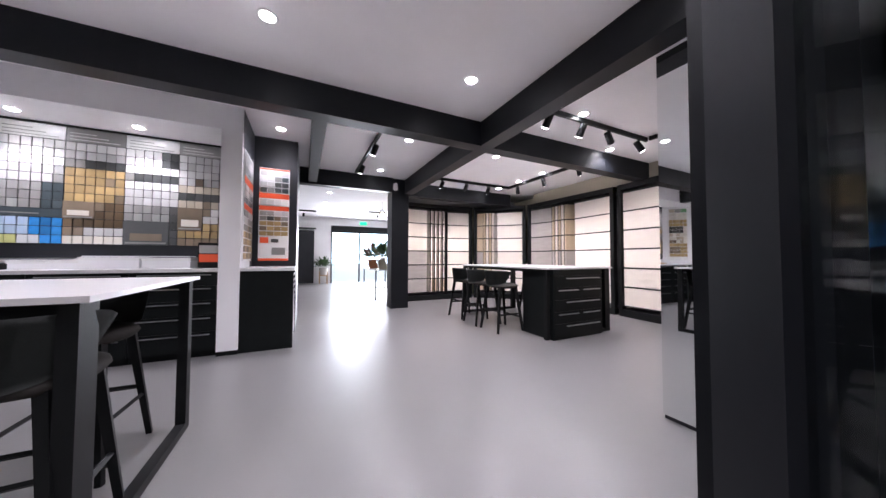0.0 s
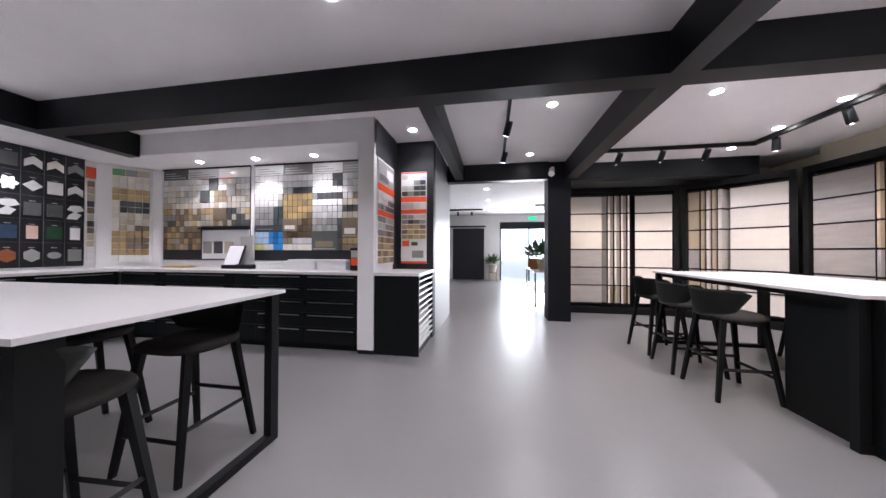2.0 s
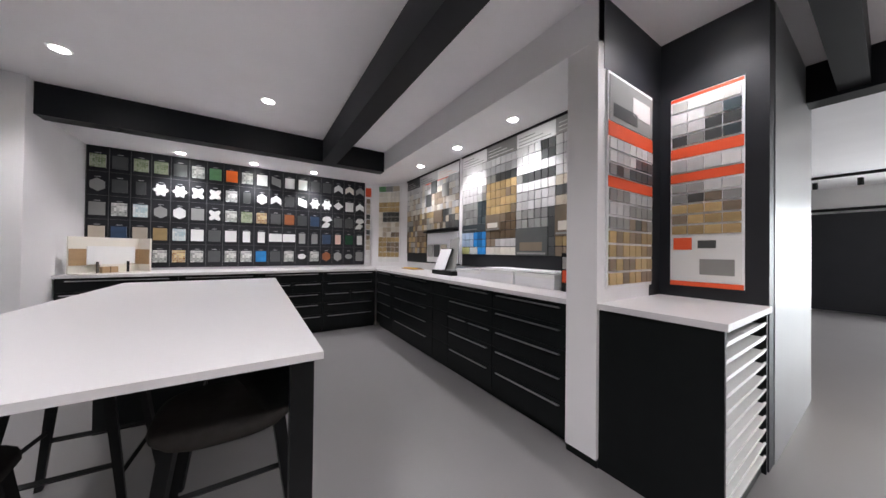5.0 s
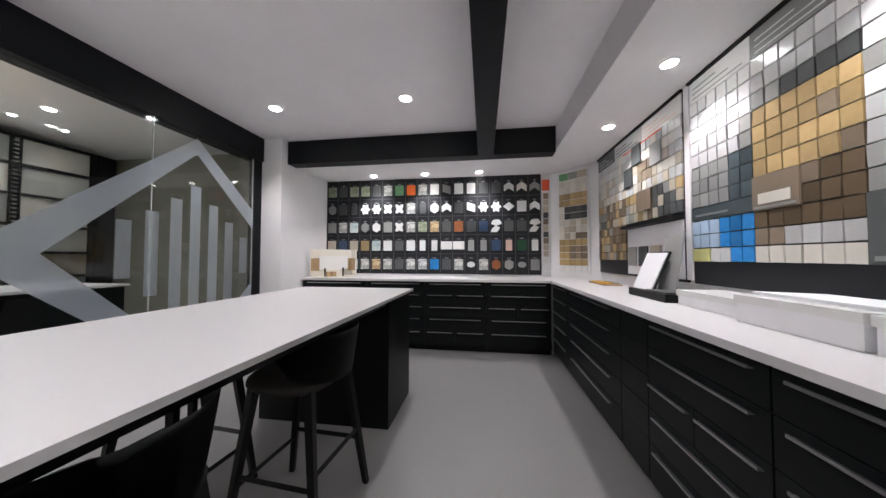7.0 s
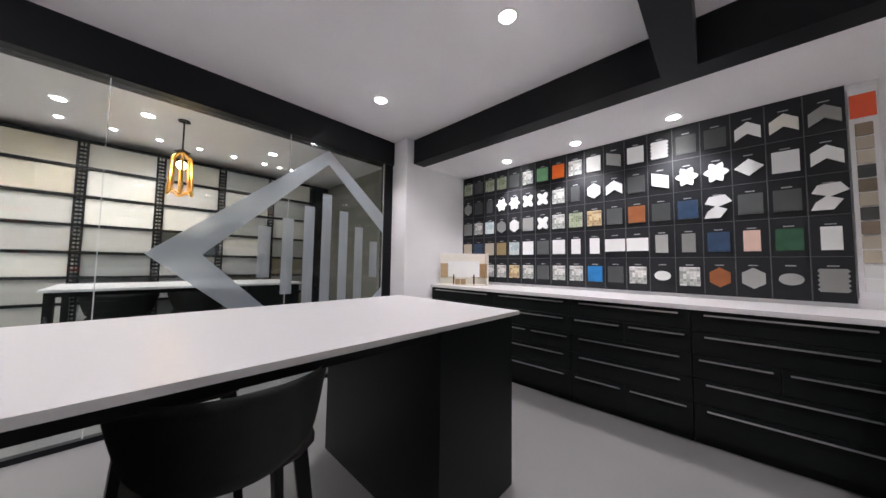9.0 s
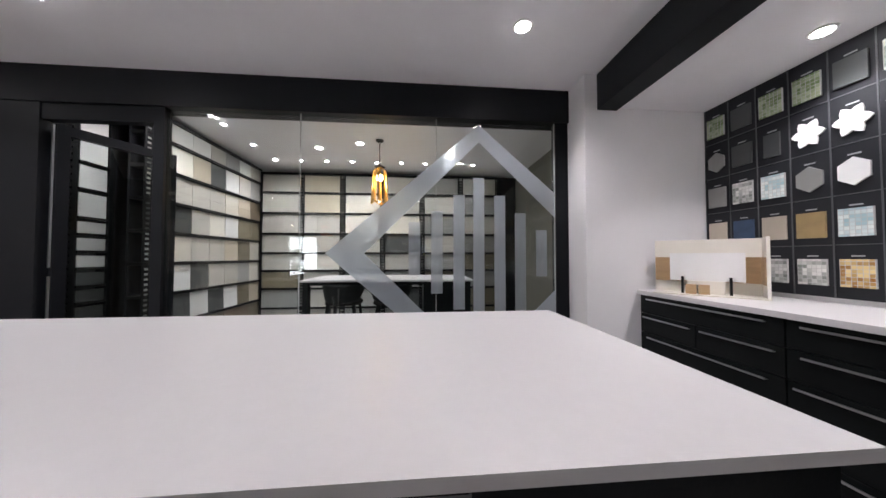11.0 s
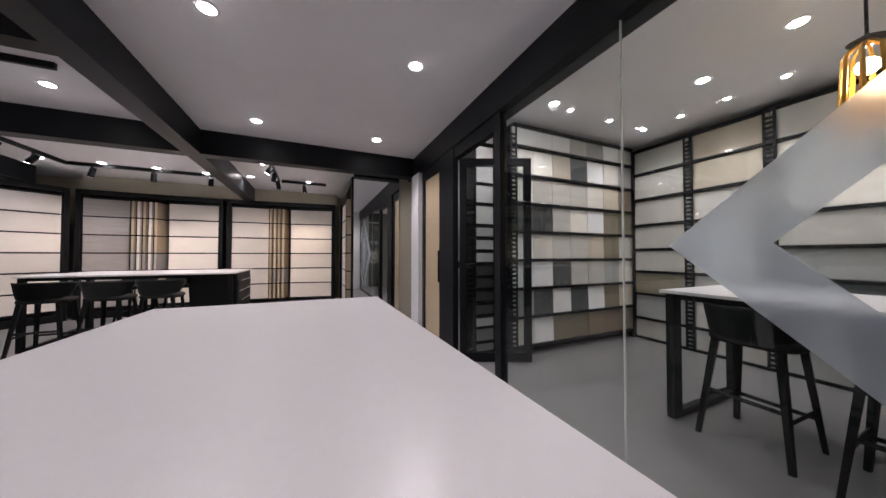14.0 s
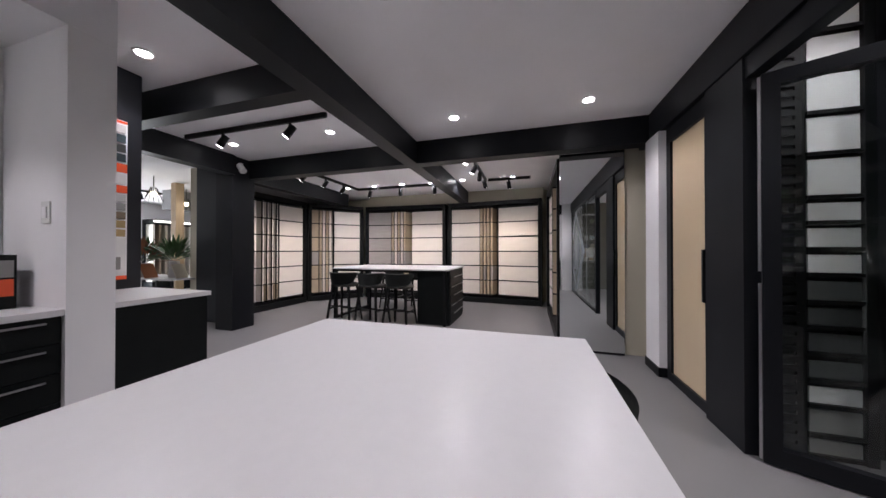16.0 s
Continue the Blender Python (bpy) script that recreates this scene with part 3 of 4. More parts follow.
def stool(m):
    """Counter stool: padded seat and low wrap-round back on four square tapered legs with foot rails. Faces +y."""
    s = thing("bar_stool", "charcoal bar stool with low wrap-round back and black splayed legs", "stool", m, "charcoal bar stools")
    bm = bmesh.new()
    n_u, rings = 28, []
    for z, k in ((0.622, 0.80), (0.630, 0.93), (0.650, 1.0), (0.668, 0.97), (0.678, 0.86), (0.676, 0.45)):
        row = []
        for i in range(n_u):
            a = math.tau * i / n_u
            c, d = math.cos(a), math.sin(a)
            q = (abs(c) ** 3.2 + abs(d) ** 3.2) ** (-1 / 3.2)
            row.append(bm.verts.new((0.215 * k * q * c, 0.205 * k * q * d + 0.005, z - 0.006 * math.cos(2 * a) * k)))
        rings.append(row)
    for lo, hi in zip(rings, rings[1:]):
        for i in range(n_u):
            bm.faces.new((lo[i], lo[(i + 1) % n_u], hi[(i + 1) % n_u], hi[i]))
    bm.faces.new(rings[0][::-1]), bm.faces.new(rings[-1])
    part("seat", bm, SEATM, s, "dark taupe padded seat", smooth=True)
    bm = bmesh.new()
    n, rows = 22, 8
    shell = []
    for j in range(rows + 1):
        v = j / rows
        line = []
        for i in range(n + 1):
            u = 2 * i / n - 1
            a = u * radians(66 + 20 * v)
            r = 0.226 + 0.030 * v
            round_off = 0.030 * abs(u) ** 10
            z = 0.640 + 0.012 * (1 - v) + v * (0.238 - round_off) + (1 - v) * 0.05 * u * u
            line.append(bm.verts.new((r * math.sin(a) * 1.02, -r * math.cos(a), z)))
        shell.append(line)
    for j in range(rows):
        for i in range(n):
            bm.faces.new((shell[j][i], shell[j][i + 1], shell[j + 1][i + 1], shell[j + 1][i]))
    bmesh.ops.solidify(bm, geom=bm.faces[:], thickness=0.020)
    part("backrest", bm, STOOLM, s, smooth=True)
    tops = ((-0.15, -0.14), (0.15, -0.14), (0.15, 0.14), (-0.15, 0.14))
    feet = ((-0.215, -0.225), (0.215, -0.225), (0.205, 0.225), (-0.205, 0.225))
    for (a, b), (c, d) in zip(tops, feet):
        bm = bmesh.new()
        tube(bm, (a, b, 0.640), (c, d, 0.0), 0.026, 0.018, 4)
        part("leg", bm, METAL, s)
    at = lambda k, z: (feet[k][0] + (tops[k][0] - feet[k][0]) * z / 0.64, feet[k][1] + (tops[k][1] - feet[k][1]) * z / 0.64, z)
    for k, z in ((0, 0.30), (1, 0.25), (2, 0.20), (3, 0.25)):
        bm = bmesh.new()
        tube(bm, at(k, z), at((k + 1) % 4, z), 0.013, sides=4)
        part("foot_rail", bm, METAL, s)
    return s


first = stool(pose(-1.21, 1.28, 0, 0, 0, 180))
for x, y, r in ((-2.03, 1.28, 176), (-1.05, 0.63, 3), (-1.98, 0.66, -4), (2.50, 3.74, -86), (2.48, 3.18, -94), (2.50, 2.68, -90), (3.98, 3.55, 90), (3.94, 2.95, 92), (-1.73, -1.80, 178), (-2.30, -1.79, 182)):
    copy_thing(first, pose(x, y, 0, 0, 0, r))
t3, c3 = table("white stone-topped table inside the glazed tile room", 2.02, 0.95, pose(-1.28, -1.58, 0, 0, 0, 180), True)

# ---- slab racks ----
ROWZ = [0.19 + 0.3475 * k for k in range(7)]


def slab_rack(width, m, pages):
    """Display rack, front along local x at y = 0 facing -y. pages: (x0, x1, kind by row)."""
    r = thing("slab_rack", "tall black rack of large pale tile slabs on hinged pages", "display rack", m, "tile slab racks")
    part("back", boxes((0, 0.34, 0, width, 0.36, 2.42)), BLACKW, r)
    part("plinth", boxes((0, -0.02, 0, width, 0.34, 0.13)), METAL, r)
    part("head_rail", boxes((0, -0.03, 2.325, width, 0.34, 2.42)), METAL, r)
    for x in (0, width - 0.07):
        part("post", boxes((x, -0.03, 0.13, x + 0.07, 0.06, 2.325)), METAL, r, bevel=0.003)
    for x0, x1, y0, y1, kinds in pages:
        L, a = math.hypot(x1 - x0, y1 - y0), math.degrees(math.atan2(y1 - y0, x1 - x0))
        pg = thing("page", "", "", pose(x0, y0, 0, 0, 0, a))
        pg.parent = r
        for z in ROWZ:
            part("rail", boxes((0, -0.006, z - 0.012, L, 0.016, z + 0.010)), METAL, pg)
        if L < 0.45:
            part("stile", boxes((-0.004, 0.047, ROWZ[0] - 0.012, 0.02, 0.058, ROWZ[-1] + 0.012)), METAL, pg)
        if L > 0.45:
            part("page_back", boxes((0, 0.013, ROWZ[0] + 0.011, L, 0.02, ROWZ[-1] - 0.013)), METAL, pg)
        for k in range(6):
            mat = {"l": SLAB, "g": SLABG, "t": SLABT}[kinds[k % len(kinds)]]
            part("slab", boxes((0.004, -0.002, ROWZ[k] + 0.012, L - 0.004, 0.012 if L > 0.45 else 0.046, ROWZ[k + 1] - 0.014)), mat, pg)
    return r


def leaves(x0, n, step, kinds, slant=0.30, drift=0.055):
    """Pages standing nearly edge-on, one behind another."""
    return [(x0 + k * step, x0 + k * step + drift, 0.0, slant, kinds[k % len(kinds)]) for k in range(n)]


def rack_between(a, b, pages):
    """Rack whose front runs from a to b on the floor, seen with a at its left."""
    L = math.hypot(b[0] - a[0], b[1] - a[1])
    return slab_rack(L, pose(a[0], a[1], 0, 0, 0, math.degrees(math.atan2(b[1] - a[1], b[0] - a[0]))), pages(L))


rack_between((1.90, 5.88), (3.92, 5.86), lambda L: [(0.08, 0.74, 0.02, 0.06, "ggglll")] + leaves(0.86, 4, 0.115, ("llllll", "tlllll"), 0.26, -0.10) + [(1.34, L - 0.08, 0.10, 0.02, "llllll")])
rack_between((3.97, 5.83), (4.97, 4.93), lambda L: [(0.08, 0.24, 0.05, 0.03, "ttgttt")] + leaves(0.30, 4, 0.075, ("tttttt", "llllll"), 0.28, 0.09) + [(0.62, L - 0.08, 0.08, 0.02, "llllll")])
rack_between((5.0, 4.86), (5.12, 2.66), lambda L: [(0.08, 0.70, 0.02, 0.08, "gggggg")] + leaves(0.78, 5, 0.085, ("gtgttt", "llllll"), 0.28, 0.10) + [(1.28, L - 0.08, 0.10, 0.02, "llllll")])
rack_between((5.12, 2.58), (4.92, 0.36), lambda L: [(0.08, 0.80, 0.02, 0.06, "llllll")] + leaves(0.86, 4, 0.085, ("tttttt", "tgtttt")) + [(1.24, L - 0.08, 0.10, 0.02, "llllll")])
rack_between((4.37, 0.26), (2.06, 0.26), lambda L: [(0.08, 1.0, 0.02, 0.06, "llllll")] + leaves(1.06, 3, 0.075, ("tttttt", "llllll")) + [(1.34, L - 0.08, 0.08, 0.02, "llllll")])

# ---- tile racks in the glazed room ----
TILE_TONES = {"W": T_WHITE, "C": T_CREAM, "B": T_BEIGE, "N": T_BROWN, "G": T_GREY, "D": T_DARK, "O": material("taupe_tile", (0.19, 0.165, 0.115), 0.42, vary=0.08, scale=6, random_value=0.15), "P": material("pale_warm_grey_tile", (0.47, 0.45, 0.41), 0.4, vary=0.05, scale=5, random_value=0.1)}


def tile_rack(label, width, m, rows, zs, posts):
    """Lipped shelves of tiles standing close behind the lip, front along local x at y = 0 facing -y. rows: tones from the lowest shelf up."""
    r = thing("tile_rack", label, "display rack", m, "tile racks")
    cols = len(rows[0])
    w = width / cols
    part("back", boxes((0, 0.16, 0, width, 0.18, 2.74)), BLACKW, r)
    for z in zs:
        part("shelf", boxes((0, -0.012, z - 0.034, width, 0.16, z)), METAL, r, bevel=0.002)
    for c in range(cols + 1):
        if posts or c in (0, cols):
            x = w * c
            bm = boxes((x - 0.05, -0.022, 0, x - 0.026, -0.0125, 2.70), (x + 0.026, -0.022, 0, x + 0.05, -0.0125, 2.70), *[(x - 0.026, -0.020, 0.05 + 0.052 * q, x + 0.026, -0.0125, 0.08 + 0.052 * q) for q in range(50)])
            part("post", bm, METAL, r, "perforated black post")
    gap = 0.006 if posts else 0.003
    shapes = {}
    rnd = random.Random(cols)
    for k, row in enumerate(rows):
        h = zs[k + 1] - zs[k] - 0.040
        for c, tone in enumerate(row):
            key = (tone, round(h, 3))
            if key not in shapes:
                shapes[key] = mesh_of("tile", boxes((gap, 0, 0, w - gap, 0.009, h)), TILE_TONES[tone], bevel=0.001)
            piece("tile", shapes[key], r, pose(w * c, 0.004 + rnd.uniform(0, 0.006), zs[k] + 0.001, rnd.uniform(-2.0, -0.6), 0, rnd.uniform(-0.3, 0.3)))
    return r


slotted = thing("tile_rack", "black slotted rack holding white tiles beside the glass door", "display rack", pose(0.41, -0.80, 0, 0, 0, -90), "tile racks")
part("back", boxes((0, 0.16, 0, 0.49, 0.18, 2.72)), BLACKW, slotted)
part("slotted_panel", boxes((0.0, 0.0, 0, 0.06, 0.012, 2.70), (0.13, 0.0, 0, 0.178, 0.012, 2.70), *[(0.06, 0.0, 0.03 + 0.06 * q, 0.13, 0.012, 0.066 + 0.06 * q) for q in range(44)]), METAL, slotted, "black slotted steel panel")
part("post", boxes((0.43, -0.015, 0, 0.48, 0.15, 2.70)), METAL, slotted)
for z0, z1, tone in ((0.03, 0.11, T_GREY), (0.155, 0.29, T_GREY), (0.33, 0.425, T_WHITE), (0.48, 0.58, T_DARK), (0.645, 0.745, T_DARK), (0.80, 0.90, T_DARK), (0.95, 1.06, T_DARK), (1.112, 1.218, T_WHITE), (1.265, 1.377, T_WHITE), (1.424, 1.528, T_WHITE), (1.577, 1.792, T_WHITE), (1.838, 2.047, T_WHITE), (2.086, 2.30, T_WHITE), (2.34, 2.533, T_WHITE), (2.578, 2.70, T_WHITE)):
    part("tile", boxes((0.19, 0.006, z0, 0.425, 0.018, z1)), tone, slotted)
    part("shelf", boxes((0.18, -0.01, z0 - 0.026, 0.43, 0.15, z0 - 0.002)), METAL, slotted)
tile_rack("black wall rack of small mixed tiles on eight shelves", 2.17, pose(0.14, -1.32, 0, 0, 0, -90), ("CWOONNO", "GDWDWOB", "WWDPPGC", "WCPPBOP", "DDPCWOO", "CPPPCBN", "PCBDWPG", "WWWPGWP"), [0.128 + 0.3405 * k for k in range(8)] + [2.76], False)
tile_rack("black wall rack of wide pale tiles with perforated posts", 4.30, pose(0.16, -3.50, 0, 0, 0, 180), ("PPGGOO", "GPGDGO", "OPDGOG", "PCGPGO", "PPPDPG", "PPCCGP", "PBCPPG", "PBPPGP"), [0.035, 0.31, 0.655, 0.975, 1.29, 1.635, 2.005, 2.375, 2.72], True)

# ---- mosaic board on the west wall ----
WEST = Matrix(((0, 0, 1, 0), (1, 0, 0, 0), (0, 1, 0, 0), (0, 0, 0, 1)))
NORTH = Matrix(((1, 0, 0, 0), (0, 0, -1, 0), (0, 1, 0, 0), (0, 0, 0, 1)))
EAST_FACE = Matrix(((0, 0, 1, 0), (1, 0, 0, 0), (0, 1, 0, 0), (0, 0, 0, 1)))


def ngon(n, r, turn=0.0, wave=0.0, lobes=0):
    return [((r * (1 + wave * math.cos(lobes * a))) * math.cos(a + turn), (r * (1 + wave * math.cos(lobes * a))) * math.sin(a + turn)) for a in (math.tau * k / n for k in range(n))]


def zigzag(w, h, teeth, d):
    right = [(w / 2 + (d if k % 2 else -d), -h / 2 + h * k / (2 * teeth)) for k in range(2 * teeth + 1)]
    left = [(-x, y) for x, y in reversed(right)]
    return right + left


SHAPES = {
    "q": [(-0.062, -0.065), (0.062, -0.065), (0.062, 0.065), (-0.062, 0.065)],
    "t": [(-0.042, -0.066), (0.042, -0.066), (0.042, 0.066), (-0.042, 0.066)],
    "w": [(-0.080, -0.050), (0.080, -0.050), (0.080, 0.050), (-0.080, 0.050)],
    "x": ngon(24, 0.058, math.pi / 4, 0.32, 4),
    "h": ngon(6, 0.066, math.pi / 6),
    "f": ngon(24, 0.060, 0, 0.22, 6),
    "c": [(-0.066, -0.055), (0.0, -0.015), (0.066, -0.055), (0.066, 0.020), (0.0, 0.062), (-0.066, 0.020)],
    "p": [(-0.058, -0.030), (0.058, -0.066), (0.058, 0.030), (-0.058, 0.066)],
    "s": [(-0.075, -0.075), (0.015, -0.075), (0.055, -0.02), (0.005, 0.0), (0.080, 0.03), (0.045, 0.078), (-0.045, 0.070), (-0.070, 0.025), (-0.010, 0.005), (-0.055, -0.03)],
    "z": zigzag(0.115, 0.13, 5, 0.006),
    "d": [(-0.075, 0.0), (0.0, -0.055), (0.075, 0.0), (0.0, 0.055)],
    "o": [(0.055 * math.cos(k * math.tau / 18), 0.035 * math.sin(k * math.tau / 18)) for k in range(18)],
}
TONES = {"W": T_WHITE, "C": T_CREAM, "D": T_DARK, "G": T_GREY, "O": T_ORANGE, "V": T_GREEN, "M": M_MIX, "A": M_GOLD, "E": M_GREEN, "T": M_TEAL, "B": T_BLUE, "R": T_RUST, "P": T_PINK, "N": T_NAVY, "Y": T_GOLD, "K": T_BEIGE, "S": material("bottle_green_tile", (0.03, 0.09, 0.05), 0.2, vary=0.15, scale=14)}
ROWS = (
    "qE qD qE qE qD qM qV qO qM qW pG qW zW qD qD cW cC cG",
    "hG qD tD fW fW xW xW qM tD hW cW qD pW fW fW dW qW cW",
    "qG qM qT hG hW qG xW qM qE qA qD qR qD qN sW qD qD sW",
    "qK qN qK qY qT qW qD qW tW tW wW wW tG tG qN tP qS tW",
    "qG qM qM qM qA qM qD qM qM qB qD qM oW qM hR hG oG zG",
)
board = thing("mosaic_board", "charcoal display board hung with rows of mosaic tile samples", "sample board")
sample_mesh = {}
label_mesh = mesh_of("label", boxes((-0.026, -0.004, 0.0, 0.026, 0.004, 0.002)), material("pale_label", (0.35, 0.35, 0.36), 0.6))
NCOL, PITCH = 18, 3.35 / 18
STRIP = material("dark_grey_edging", (0.075, 0.077, 0.082), 0.4, vary=0.1, scale=20)
for r in range(4):
    part("edge_strip", boxes((-5.0748, -0.363, 2.137 - 0.288 * r, -5.0722, -0.363 + 3.35, 2.142 - 0.288 * r)), STRIP, board)
for c in range(NCOL):
    y0 = -0.363 + PITCH * c
    part("panel", boxes((-5.098, y0 + 0.003, 0.965, -5.075, y0 + PITCH - 0.003, 2.444)), BLACKW, board)
    part("edge_strip", boxes((-5.098, y0 - 0.003, 0.965, -5.070, y0 + 0.003, 2.444)), STRIP, board)
    for r in range(5):
        shape, tone = ROWS[r].split()[c]
        key = shape + tone
        if key not in sample_mesh:
            bm = bmesh.new()
            prism(bm, [(1.08 * x, 1.22 * y) for x, y in SHAPES[shape]], 0, 0.012)
            sample_mesh[key] = mesh_of("sample", bm, TONES[tone])
        z = 2.265 - 0.288 * r
        piece("sample", sample_mesh[key], board, Matrix.Translation((-5.074, y0 + PITCH / 2, z)) @ WEST)
        piece("label", label_mesh, board, Matrix.Translation((-5.074, y0 + PITCH / 2, z + 0.098)) @ WEST)

# ---- colour chip boards on the north wall ----
CHIP_W, CHIP_H = 0.0772, 0.0905
T_PALEBLUE = material("pale_blue_tile", (0.45, 0.58, 0.75), 0.3, vary=0.05, scale=10, random_value=0.12)
T_TEAL = material("dark_teal_tile", (0.055, 0.075, 0.085), 0.3, vary=0.1, scale=10, random_value=0.3)
T_LIME = material("pale_lime_tile", (0.62, 0.62, 0.25), 0.3, vary=0.05, scale=10)
T_UMBER = material("umber_tile", (0.11, 0.075, 0.042), 0.4, vary=0.12, scale=12, random_value=0.3)
T_PALE = material("pale_grey_tile", (0.56, 0.56, 0.56), 0.35, vary=0.05, scale=8, random_value=0.14)
chip_tones = [T_UMBER, T_WHITE, T_CREAM, T_BEIGE, T_GREY, T_DARK, T_BROWN, T_GOLD, T_BLUE, T_PALEBLUE, T_TEAL, T_LIME, T_PALE]
chip_mesh = {m.name: mesh_of("chip", boxes((0.004, 0.003, 0, CHIP_W - 0.004, CHIP_H - 0.004, 0.012)), m) for m in chip_tones}


def chip(parent, m, tone):
    piece("chip", chip_mesh[tone.name], parent, m)


def chip_board(label, x0, cols, choose, skip, heads):
    b = thing("chip_board", label, "sample board", None, "colour chip boards")
    x1 = x0 + cols * CHIP_W
    part("backing", boxes((x0 - 0.01, 3.596, 1.04, x1 + 0.01, 3.618, 2.44)), BLACKW, b)
    rnd = random.Random(cols)
    for r in range(12):
        for c in range(cols):
            if not skip(c, r):
                tilt = pose(0, 0, 0, rnd.uniform(-2, 2), rnd.uniform(-2, 2), rnd.uniform(-1.5, 1.5))
                chip(b, Matrix.Translation((x0 + c * CHIP_W, 3.594, 1.19 + r * CHIP_H)) @ NORTH @ tilt, choose(c, r, rnd))
    for k, (a, c, tone, ink) in enumerate(heads):
        head = part("header", boxes((a, 3.586, 2.28, c, 3.594, 2.425)), tone, b, "printed header strip with fine lines")
        for q in range(3):
            part("print_bar", boxes((a + 0.03, 3.583, 2.30 + 0.034 * q, a + (c - a) * (0.9 - 0.2 * q), 3.585, 2.308 + 0.034 * q)), ink, head)
    part("top_rail", boxes((x0 - 0.01, 3.57, 2.426, x1 + 0.01, 3.595, 2.444)), METAL, b)
    return b


def photo(b, x0, z0, x1, z1, sofa):
    """A printed interior picture: plain shapes in its colours."""
    ph = part("photo", boxes((x0, 3.576, z0, x1, 3.592, z1)), T_BROWN if sofa else T_DARK, b, "dark printed interior picture")
    w, h = x1 - x0, z1 - z0
    part("print_shape", boxes((x0 + 0.15 * w, 3.573, z0 + 0.18 * h, x0 + 0.85 * w, 3.575, z0 + 0.48 * h)), T_CREAM if sofa else T_BROWN, ph)
    part("print_shape", boxes((x0 + 0.05 * w, 3.573, z0 + 0.05 * h, x0 + 0.95 * w, 3.575, z0 + 0.12 * h)), T_GREY, ph)


def tone_west(c, r, rnd):
    block = random.Random(31 * (c // 3) + r // 2).random()
    if r > 9:
        return rnd.choice([T_CREAM, T_WHITE, T_PALE])
    if r > 6:
        return rnd.choice([T_CREAM, T_BEIGE, T_PALE]) if block < 0.7 else rnd.choice([T_BROWN, T_GREY])
    if r > 3:
        return rnd.choice([T_BEIGE, T_BROWN, T_GOLD]) if block < 0.6 else rnd.choice([T_GREY, T_BEIGE, T_DARK])
    return rnd.choice([T_BROWN, T_UMBER, T_GOLD, T_GREY])


def tone_east(c, r, rnd):
    if c < 6:
        if r < 3:
            return T_LIME if r == 0 and c < 2 else T_PALE if r == 0 and c < 4 else (T_PALEBLUE if c < 3 else T_BLUE)
        if r > 8:
            return T_WHITE
        return (T_TEAL if c > 3 else T_GREY) if r < 7 else (T_GREY if c > 4 else T_PALE)
    if c < 12:
        if r == 0:
            return T_CREAM
        if r == 1:
            return T_BROWN if c < 8 else T_PALE
        if r < 5:
            return T_UMBER if c > 9 or r < 4 else T_BROWN
        if r < 9:
            return rnd.choice([T_BROWN, T_GOLD]) if c > 9 and r < 8 else T_GOLD
        return (T_DARK if c > 7 else T_GREY) if r == 9 else T_PALE if r == 10 else T_WHITE
    if c < 18:
        if c == 17 and r < 5:
            return T_DARK
        if r < 6:
            return T_GREY if r < 5 else T_PALE
        if r == 8:
            return T_DARK if c > 12 else T_GREY
        return T_DARK if r in (10, 11) and c > 15 else T_WHITE if r > 6 else T_PALE
    if r < 3:
        return T_BROWN if r < 1 else T_GOLD
    if r == 6:
        return T_DARK
    return rnd.choice([T_BEIGE, T_PALE, T_BROWN]) if r < 9 else (T_WHITE if c == 18 else T_PALE)


W0, E0 = -4.55, -2.918
west_board = chip_board("wall board of beige, brown and grey tile colour chips", W0, 20, tone_west, lambda c, r: 9 <= c < 20 and r < 4, ((W0, -4.10, T_DARK, T_PALE), (-4.095, -3.55, T_PALE, T_DARK), (-3.545, -3.01, T_WHITE, T_PINK)))
part("colour_line", boxes((-3.9, 3.580, 2.262, -3.25, 3.592, 2.274)), RED, west_board, "thin red printed line")
part("shelf", boxes((-3.84, 3.52, 1.50, -3.02, 3.594, 1.525)), METAL, west_board)
part("ledge_card", boxes((-3.83, 3.584, 1.06, -3.01, 3.592, 1.495)), PAPER, west_board, "white printed sheet")
for k in range(4):
    part("leaning_sample", boxes((-3.80 + 0.19 * k, 3.572, 1.14, -3.65 + 0.19 * k, 3.582, 1.32)), (T_GREY, T_DARK, T_BEIGE, T_WHITE)[k], west_board)
for k, (c, r, w) in enumerate(((9, 8, 2), (12, 5, 3), (15, 9, 2), (11, 10, 2))):
    part("photo", boxes((W0 + c * CHIP_W, 3.568, 1.19 + r * CHIP_H, W0 + (c + w) * CHIP_W, 3.5785, 1.19 + (r + 2) * CHIP_H)), (T_DARK, T_BROWN, T_GREY, T_DARK)[k], west_board, "small printed interior picture")
east_board = chip_board("wall board of white, gold, blue and grey colour chips", E0, 24, tone_east, lambda c, r: (c < 6 and r == 3) or (6 <= c < 9 and 3 <= r < 5) or (12 <= c < 17 and r < 3) or (18 <= c < 21 and 2 <= r < 5), [(E0 + 0.4632 * k, E0 + 0.460 + 0.4632 * k, t, i) for k, (t, i) in enumerate(((T_WHITE, T_GREY), (T_GREY, T_WHITE), (T_WHITE, T_GREY), (T_GREY, T_WHITE)))])
band = part("dark_band", boxes((E0, 3.582, 1.19 + 3 * CHIP_H + 0.004, E0 + 6 * CHIP_W, 3.592, 1.19 + 4 * CHIP_H - 0.004)), T_TEAL, east_board, "dark band with a printed line")
part("print_bar", boxes((E0 + 0.04, 3.579, 1.49, E0 + 0.30, 3.5815, 1.503)), T_GREY, band)
